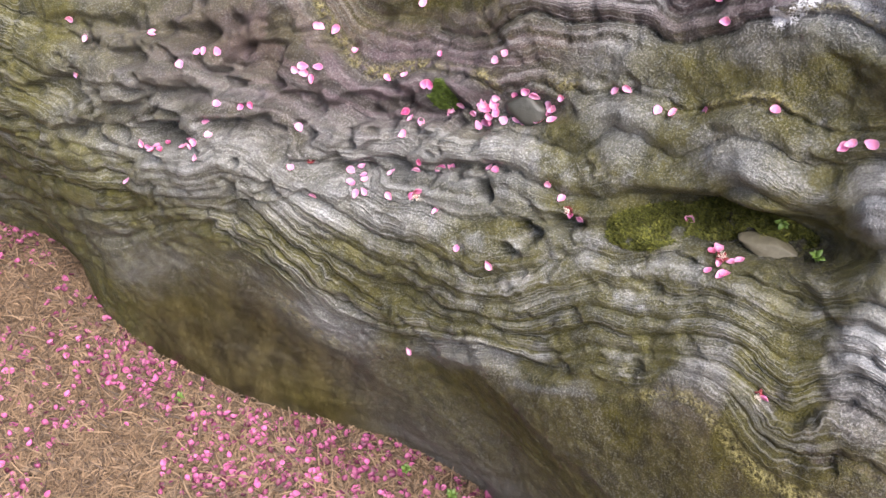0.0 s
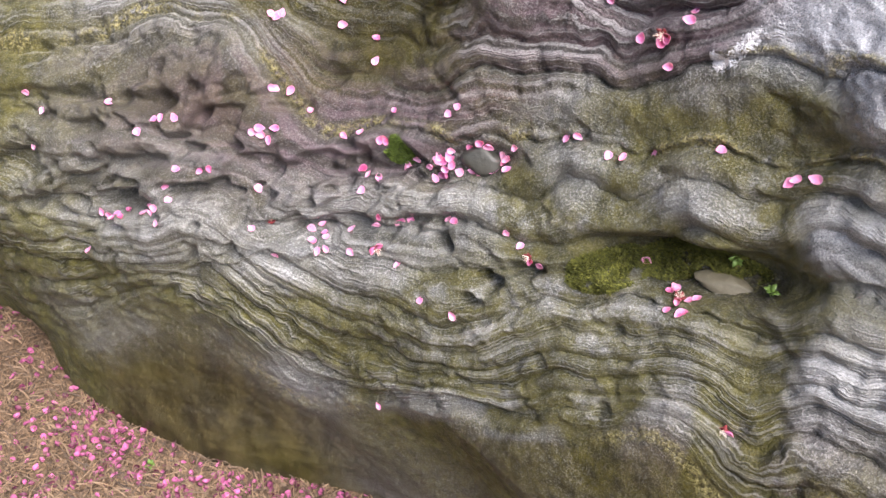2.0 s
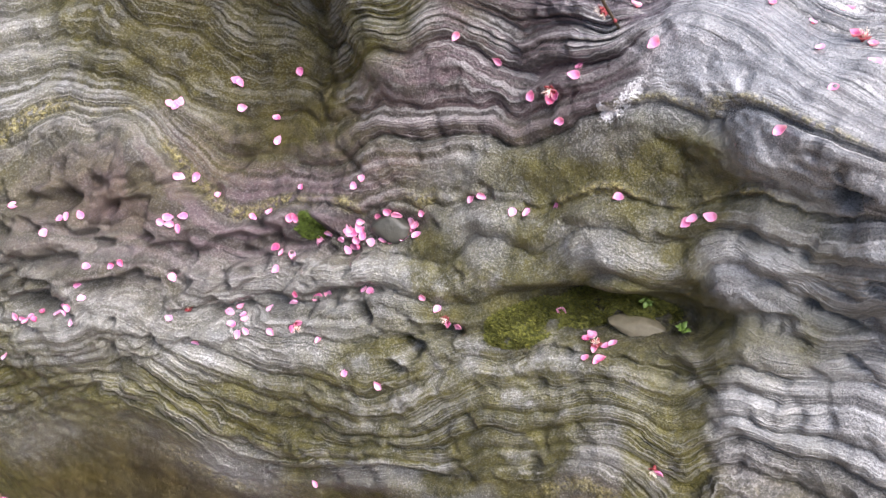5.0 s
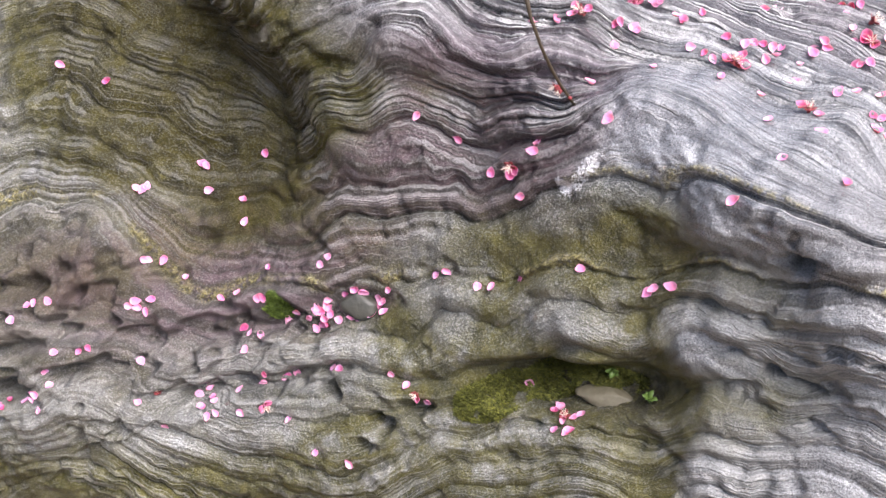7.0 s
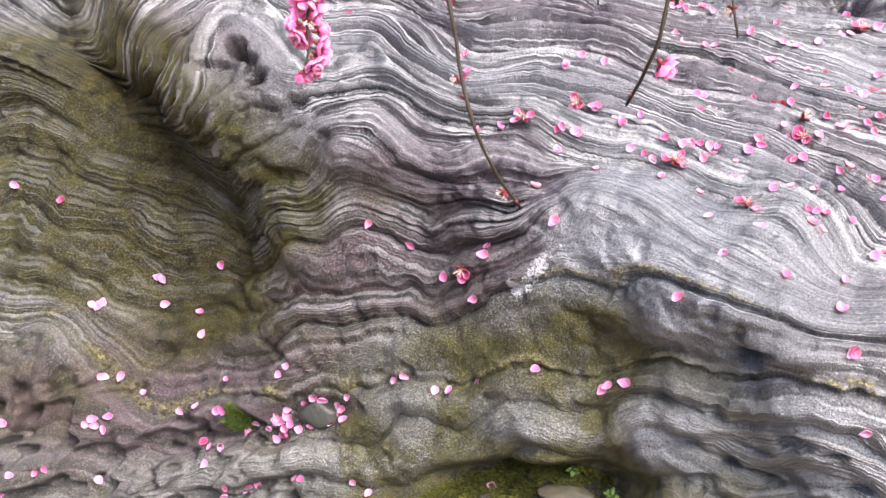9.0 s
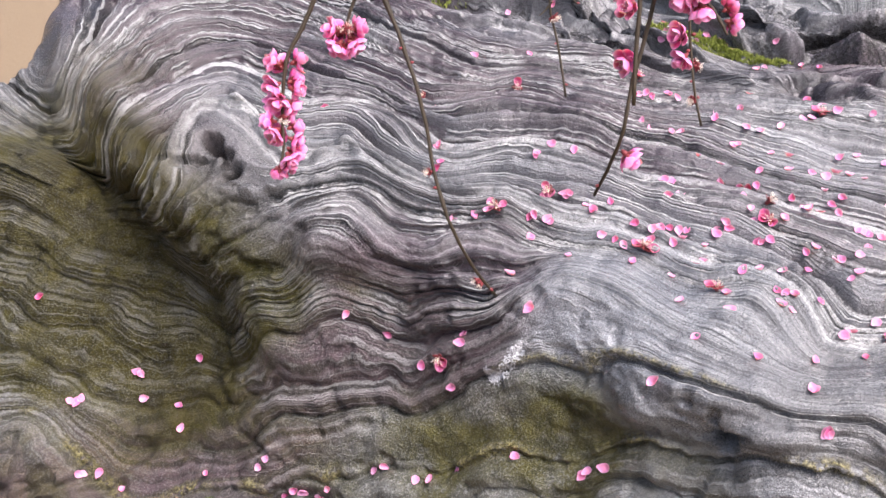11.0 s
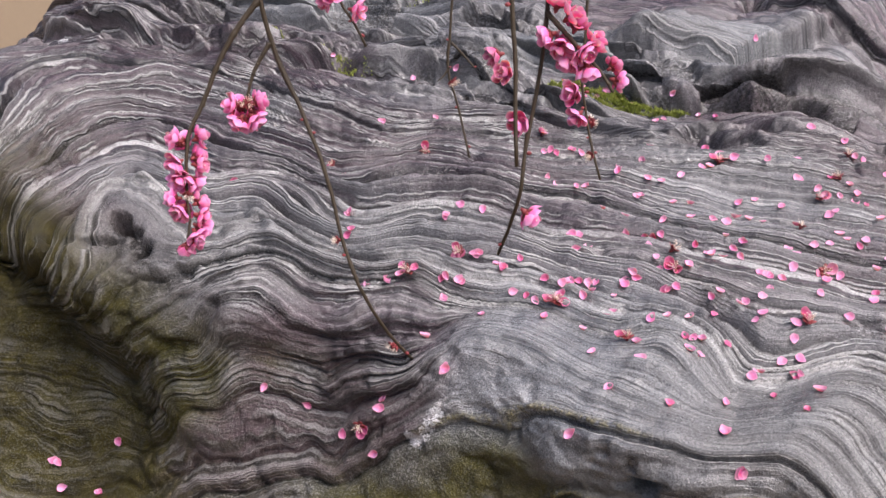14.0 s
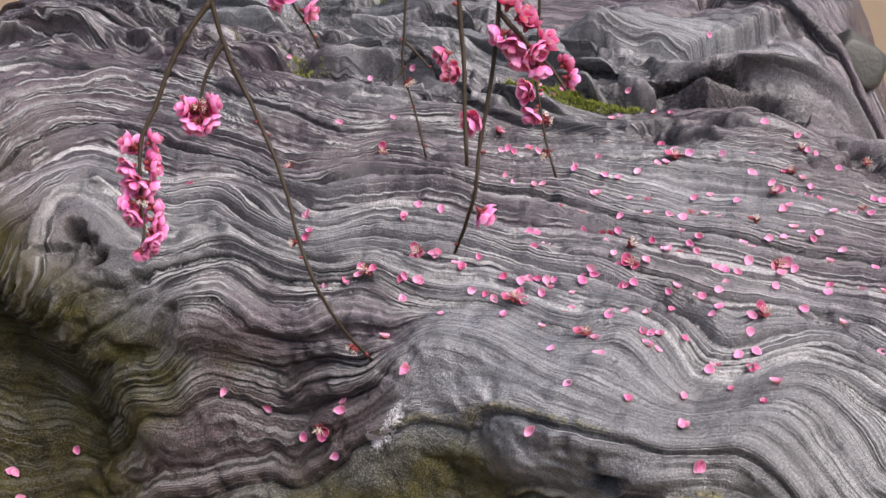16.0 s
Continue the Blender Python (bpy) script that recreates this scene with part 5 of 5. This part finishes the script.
def weed(p, n, leaves, scale, seed, label):
    rnd = random.Random(seed)
    root = new("weed")
    root.matrix_basis = resting(p, n, rnd.uniform(0, 360), 0, scale)
    stem, f = tube([(0, 0, -.002), (.0006, 0, .004), (0, .0005, .009)], [.0007, .0006, .0004], 6)
    part("stem", solid("stem", stem, f, LEAF), root)
    for k in range(leaves):
        part("leaf", LEAF_MESH, root, pose(0, 0, .003 + .002 * (k % 3), rnd.uniform(5, 45), 0, 360 * k / leaves + rnd.uniform(-15, 15)))
    return tagged(root, label, "weed")


for u, v, k in ((-.222, .812, 5), (-.171, .803, 6)):
    p, n = facing(u, v)
    weed(p, (n + Vector((0, -.3, .6))).normalized(), k, .78, k, "small bright green seedling growing beside the moss")


def pebble(name, p, size, seed, label, material):
    bm = bmesh.new()
    bmesh.ops.create_icosphere(bm, subdivisions=4, radius=1)
    off = Vector((seed, seed * 2, 0))
    for v in bm.verts:
        c = v.co.copy()
        c = c * (1 + .25 * noise.noise(c * 1.1 + off) + .08 * noise.noise(c * 3.3 + off))
        for a in (Vector((.3, -.8, .6)), Vector((-.7, .2, .7)), Vector((.6, .5, .5))):
            a = a.normalized()
            over = c.dot(a) - .72
            if over > 0:
                c -= a * over * .85
        v.co = Vector((c.x * size[0], c.y * size[1], c.z * size[2]))
    me = bpy.data.meshes.new(name)
    bm.to_mesh(me)
    bm.free()
    me.materials.append(material)
    me.shade_smooth()
    ob = new(name, me)
    ob.matrix_basis = Matrix.Translation(p) @ pose(0, 0, 0, 15, -10, -35)
    return tagged(ob, label, "stone")


p, n = facing(-.512, .752)
pebble("pebble", p + n * .004, (.026, .018, .018), 3, "dark loose stone wedged in a petal-filled hollow", DARK_STONE)
p, n = facing(.004, 2.075)
pebble("stone_block", p, (.050, .060, .055), 5, "dark angular stone block at the far end of the boulder", DARK_STONE)
# separate lump added in place of the boulder's ledge inside the mossy hollow
p, n = facing(-.212, .785)
pebble("ledge_stone", p + n * .001, (.036, .013, .008), 8, "olive-brown stone lump standing in for the ledge inside the mossy hollow", OLIVE_STONE)


# ---- blossoming twigs that hang in front of the boulder ----
TWIG = random.Random(5)


def blossom(parent, p, way, scale=1.0, dark=False, petals=9):
    """A double plum blossom under a twig: calyx, an open round of five petals, a looser inner round, stamens."""
    n = Vector(way).normalized()
    m = Matrix.Translation(p) @ n.to_track_quat("Z", "Y").to_matrix().to_4x4() @ pose(0, 0, 0, 0, 0, TWIG.uniform(0, 360)) @ Matrix.Scale(scale * 1.12, 4)
    b = part("blossom" if petals else "withered_blossom", CALYX_MESH, parent, m)
    part("stamen_tuft", STAMEN_MESH, b, pose(0, 0, .001), "tuft of pale stamens")
    for k in range(petals):
        inner = k >= 5
        tilt = TWIG.uniform(38, 62) if inner else TWIG.uniform(4, 30)
        me = TWIG.choice(PETALS_DARK if dark or (inner and TWIG.random() < .3) else BLOOMS)
        part("petal", me, b, pose(0, 0, .0006 + .0008 * inner, 0, 0, 72 * k + 36 * inner + TWIG.uniform(-12, 12)) @ pose(0, 0, 0, tilt, TWIG.uniform(-14, 14), TWIG.uniform(-10, 10))
             @ pose(0, .0064, 0) @ Matrix.Scale(.84 if inner else 1.0, 4))
    return b


def bud(parent, p, way, scale=1.0):
    v, f = tube([(0, 0, 0), (0, 0, .0012), (0, 0, .0028), (0, 0, .0042), (0, 0, .005)], [.0006, .0016, .0020, .0013, .0003], 7)
    m = Matrix.Translation(p) @ Vector(way).normalized().to_track_quat("Z", "Y").to_matrix().to_4x4() @ Matrix.Scale(scale, 4)
    part("bud", solid("bud", v, f, CALYX), parent, m, "dark red bud")


def stem_mesh(points, r0, r1, seed, n=90):
    path = smooth_path(points, n)
    rnd = random.Random(seed)
    radii = []
    for k in range(n):
        r = .88 * (r0 + (r1 - r0) * k / (n - 1))
        radii.append(r * (1.30 if k % 13 == 3 else 1.0) * rnd.uniform(.95, 1.05))
    path = path + np.array([[rnd.uniform(-1, 1) * r0 * .07 for _ in range(3)] for _ in range(n)])
    v, f = tube(path, radii, 8, .06, seed)
    return v, f, path


def twig(label, stems, blossoms=(), buds=(), withered=()):
    """stems: (points, first radius, last radius); blossoms: (stem, place along it 0..1, direction, scale, dark)."""
    root = new("hanging_twig")
    paths = []
    for k, (points, r0, r1) in enumerate(stems):
        v, f, path = stem_mesh(points, r0, r1, k + len(points))
        part("stem" if k == 0 else "side_shoot", solid("stem", v, f, BARK), root)
        paths.append(path)
    for k, at, way, scale, dark in blossoms:
        path = paths[k]
        p = Vector(path[int(at * (len(path) - 1))])
        blossom(root, p + Vector(way).normalized() * .008, way, scale, dark)
    for k, at, way in withered:
        p = Vector(paths[k][int(at * (len(paths[k]) - 1))])
        for turn in (0, 1, 2):
            w = Vector(way).normalized() + Vector((TWIG.uniform(-.8, .8), TWIG.uniform(-.8, .8), TWIG.uniform(-.6, .6)))
            blossom(root, p + w.normalized() * .004, w, TWIG.uniform(.5, .75), petals=0)
    for k, at, way in buds:
        path = paths[k]
        p = Vector(path[int(at * (len(path) - 1))])
        bud(root, p + Vector(way).normalized() * .0012, way, TWIG.uniform(.55, .9))
    return tagged(root, label, "twig", "hanging plum twigs")


BOUGH = [(1.55, -.95, 1.55), (1.35, -.55, 1.95), (1.0, 0.0, 2.22), (.62, .52, 2.30), (.30, .92, 2.22)]
twig("forked plum twig hanging with pink double blossoms", [
    ([(.30, .92, 2.22), (.285, .935, 1.75), (.262, .918, 1.42), (.259, .901, 1.285), (.266, .884, 1.238), (.276, .857, 1.202), (.283, .830, 1.166), (.288, .810, 1.128),
      (.289, .789, 1.090), (.296, .766, 1.054), (.313, .758, 1.012), (.341, .755, 0.966)], .0055, .0016),
    ([(.260, .905, 1.296), (.232, .900, 1.268), (.211, .894, 1.241), (.192, .885, 1.210), (.176, .878, 1.188), (.167, .867, 1.160),
      (.162, .855, 1.132), (.159, .844, 1.109), (.155, .838, 1.100)], .0034, .0014),
    ([(.261, .892, 1.256), (.243, .887, 1.233), (.233, .881, 1.212), (.228, .876, 1.198)], .0026, .0014),
], [(1, .63, (-.9, .2, .3), 1.0, False), (1, .64, (.9, .1, .2), 1.0, False), (1, .66, (-.3, .9, .2), 1.0, False), (1, .69, (-.8, -.4, -.2), 1.05, False), (1, .70, (.8, .4, -.1), 1.0, False),
    (1, .715, (.9, -.4, -.2), .95, False), (1, .73, (-.5, -.7, -.6), 1.0, False), (1, .745, (.5, -.2, -.8), 1.0, False), (1, .76, (-.7, .3, -.6), .95, False)] + [
    (1, .85, (-.9, .2, .1), 1.0, False), (1, .86, (-.7, -.5, -.3), 1.05, False), (1, .88, (.8, .3, .1), .95, False), (1, .89, (-.2, .8, -.4), .95, False),
    (1, .91, (.8, -.3, -.3), 1.0, False), (1, .935, (.7, .1, -.7), 1.05, False), (1, .945, (.3, -.6, -.6), .95, False), (1, .99, (-.2, .1, -1), .9, True), (1, .985, (.4, -.2, -.7), .8, True)] + [
    (2, .90, (-1, .1, .2), 1.05, False), (2, .93, (.9, .1, .2), 1.0, False), (2, .97, (.5, -.5, -.6), 1.05, False), (2, .97, (-.6, -.3, -.6), 1.0, False), (2, .97, (.7, .5, -.4), .95, False),
    (2, .99, (0, .2, -1), 1.0, False), (2, .95, (-.3, .9, -.1), 1.0, False), (2, .99, (.8, -.1, -.6), .9, True)],
   [(0, .80, (-1, -.3, 0)), (0, .82, (1, 0, 0)), (0, .90, (-1, 0, .2)), (0, .99, (.6, -.6, -.6)), (0, .70, (1, -.2, .2))],
   [(0, .895, (-1, -.1, 0)), (0, .985, (-.8, -.2, -.5)), (1, .82, (0, -.6, -.6)), (2, .9, (0, -.6, .3))])
twig("bare thin plum twig hanging with dry bud scales", [
    ([(.62, .80, 2.28), (.52, .93, 1.75), (.461, .931, 1.294), (.450, .918, 1.237), (.442, .906, 1.194), (.446, .893, 1.167), (.448, .878, 1.135), (.449, .868, 1.114)], .0036, .0013),
    ([(.449, .914, 1.223), (.458, .906, 1.212), (.467, .897, 1.199)], .0016, .0009),
    ([(.444, .907, 1.200), (.436, .905, 1.192), (.430, .903, 1.189)], .0014, .0008),
], [], [(0, .93, (1, -.4, 0)), (0, .96, (-1, -.3, 0)), (0, .99, (1, -.3, -.5)), (1, .95, (1, 0, -.3)), (0, .90, (-1, 0, .3))],
   [(0, .935, (.4, -.6, 0))])
twig("green-brown plum twig hanging with a few pink blossoms", [
    ([(.62, .52, 2.30), (.50, .62, 1.85), (.428, .655, 1.42), (.417, .640, 1.316), (.408, .631, 1.281), (.394, .620, 1.242), (.383, .607, 1.207), (.378, .615, 1.175), (.373, .625, 1.146)], .0044, .0015),
    ([(.420, .644, 1.332), (.423, .628, 1.325), (.434, .617, 1.310), (.445, .606, 1.296), (.452, .595, 1.281)], .0024, .0012),
], [(0, .90, (-1, -.3, -.1), 1.0, False), (0, .86, (1, -.3, .1), .9, True), (0, .965, (.6, -.5, -.7), 1.0, False), (0, .72, (-1, -.5, .2), 1.1, True), (0, .70, (-.6, -.7, .5), 1.0, True),
    (1, .12, (.4, .2, .9), .9, False), (1, .20, (.7, -.4, .5), .95, False), (1, .26, (-.6, .3, -.3), .9, False), (1, .32, (-.6, -.5, -.5), .95, False), (1, .38, (.5, .3, .6), .95, True), (1, .42, (.2, -.8, -.3), .95, False)] + [
    (1, .46, (-.6, .1, -.8), 1.0, False), (1, .52, (.7, -.2, .5), .95, False), (1, .56, (.1, -.3, -.9), .95, False), (1, .60, (-.3, .7, -.5), .9, True), (1, .80, (.8, .1, .3), .75, True), (1, .84, (.8, -.2, -.3), .8, False), (0, .79, (.9, .4, -.2), .6, True)],
   [(0, .82, (1, -.4, 0)), (0, .93, (1, -.3, 0)), (0, .99, (-1, 0, -.5))],
   [(0, .80, (-.4, -.6, 0)), (0, .77, (.9, .2, 0)), (1, .5, (.4, -.6, -.5))])
twig("plum twig close by, hanging with deep pink blossoms", [
    ([(.70, .38, 2.28), (.45, .43, 1.85), (.303, .450, 1.50), (.298, .444, 1.426), (.297, .437, 1.402), (.295, .428, 1.378), (.291, .419, 1.351), (.288, .410, 1.331)], .0044, .0012),
], [(0, .82, (-1, -.1, .2), .75, False), (0, .825, (.8, .1, .3), .75, False), (0, .83, (.1, .8, .1), .75, False), (0, .955, (-.9, .2, -.1), .62, True), (0, .96, (-.7, -.4, .3), .6, True), (0, .895, (.8, .2, -.1), .7, False), (0, .91, (.7, .4, -.4), .6, True)],
   [(0, .92, (1, -.3, 0)), (0, .93, (-1, -.2, .2))])
twig("slender green plum twig hanging with one pink blossom", [
    ([(.62, .52, 2.30), (.58, .70, 1.80), (.534, .791, 1.318), (.528, .779, 1.270), (.519, .767, 1.227), (.518, .753, 1.193), (.518, .739, 1.165), (.520, .724, 1.139)], .0034, .0013),
], [(0, .938, (-1, -.2, .2), 1.05, False), (0, .947, (-.8, -.3, -.5), 1.0, False)],
   [(0, .925, (1, -.3, 0)), (0, .935, (.8, -.6, .2)), (0, .945, (-1, -.3, 0)), (0, .97, (-1, -.3, 0)), (0, .985, (.9, 0, -.4))],
   [(0, .957, (.8, -.3, 0)), (0, .985, (-.5, -.3, -.2))])
twig("short plum shoot hanging with pink blossoms", [
    ([(.62, .52, 2.30), (.45, .80, 1.75), (.312, .846, 1.322), (.317, .838, 1.299), (.326, .831, 1.282), (.332, .822, 1.263)], .0034, .0014),
], [(0, .955, (-1, -.3, .2), 1.1, False), (0, .96, (-.4, -.8, .5), 1.1, False), (0, .945, (.9, -.4, .3), 1.0, False), (0, .97, (.8, -.5, -.2), 1.0, False), (0, .965, (-.9, 0, -.4), .9, False)],
   [(0, .985, (-1, -.3, 0)), (0, .995, (.7, -.3, -.6))])


def build_tree():
    root = new("plum_tree")
    root.location = (1.55, -1.0, 0)
    base = Vector(root.location)
    trunk = smooth_path([(1.55, -1.0, -.1), (1.60, -1.02, .4), (1.52, -.98, .9), (1.56, -.96, 1.4), (1.50, -.90, 1.75)], 30)
    v, f = tube(trunk, [.10 - .045 * k / 29 + .03 * math.exp(-k / 3) for k in range(30)], 14, .08, 2)
    part("trunk", solid("trunk", [Vector(x) - base for x in v], f, BARK_GREY), root)
    v, f = tube(smooth_path([(1.50, -.90, 1.72), *BOUGH[1:]], 30), [.040 - .030 * k / 29 for k in range(30)], 10, .06, 3)
    part("bough", solid("bough", [Vector(x) - base for x in v], f, BARK_GREY), root)
    tagged(root, "old plum tree whose bough arches over the boulder", "tree")


build_tree()


# ---- dry grass and fallen petals on the ground ----
def inside_rock(x, y):
    u, n = .67 * x - .742 * y, -.742 * x - .67 * y
    return (u > -1.5) & (n < np.interp(u, FOOT_U, FOOT_N) - .03)


def straw(count, seed):
    rnd = np.random.RandomState(seed)
    verts, faces = [], []
    while len(faces) < count * 3:
        x, y = -.40 + rnd.normal() * .42, .92 + rnd.normal() * .36
        if inside_rock(np.array(x), np.array(y)):
            continue
        t, L, w = rnd.rand() * 6.28, rnd.uniform(.008, .045), rnd.uniform(.0006, .0014)
        bend, z = rnd.uniform(-.5, .5), rnd.uniform(.001, .010)
        rise = rnd.uniform(-.06, .25) * (1 if rnd.rand() < .9 else 2.5)
        i = len(verts)
        for k in range(4):
            f = k / 3
            a = t + bend * f
            px, py = x + math.cos(a) * L * f, y + math.sin(a) * L * f
            pz = max(.001, z + rise * L * math.sin(f * 2.6))
            s = w * (1 - .6 * f)
            verts += [(px - math.sin(a) * s, py + math.cos(a) * s, pz), (px + math.sin(a) * s, py - math.cos(a) * s, pz + s * .6)]
        faces += [(i + 2*k, i + 2*k + 1, i + 2*k + 3, i + 2*k + 2) for k in range(3)]
    mesh_object("dry_grass", verts, faces, STRAW, False, label="matted dry straw-coloured grass on the ground", category="grass", kind="stuff")


straw(52000, 3)


def ground_petals(count, seed):
    rnd = np.random.RandomState(seed)
    made = 0
    verts, faces = [], []
    coarse = [petal_mesh("litter", FALLEN, .0118, .0104, c, .0008, 30 + k, rings=2, sides=8) for k, c in enumerate((.002, .0035, .005))]
    src = [np.array([v.co[:] for v in me.vertices]) for me in coarse]
    polys = [[tuple(q.vertices) for q in me.polygons] for me in coarse]
    while made < count:
        x, y = -.38 + rnd.normal() * .42, .88 + rnd.normal() * .34
        if inside_rock(np.array(x), np.array(y)) or rnd.rand() > .35 + .8 * grain(np.array(x * 7), np.array(y * 7), 3):
            continue
        k = rnd.randint(len(src))
        m = np.array(pose(0, 0, 0, rnd.uniform(-40, 40), rnd.uniform(-40, 40), rnd.uniform(0, 360)).to_3x3()) * rnd.uniform(.65, 1.1)
        o = len(verts)
        verts += [tuple(q) for q in src[k] @ m.T + np.array([x, y, rnd.uniform(.006, .014)])]
        faces += [tuple(i + o for i in q) for q in polys[k]]
        made += 1
    mesh_object("petal_litter", verts, faces, FALLEN, True, label="litter of fallen pink plum petals on the dry grass", category="petals", kind="stuff")


ground_petals(3000, 5)

for x, y, k in ((-.34, .815, 5), (.02, .70, 6), (.09, .66, 7), (.155, .645, 5)):
    weed(Vector((x, y, .004)), Vector((.1, -.2, 1)).normalized(), k, .95, k, "tiny green weed sprouting in the dry grass")
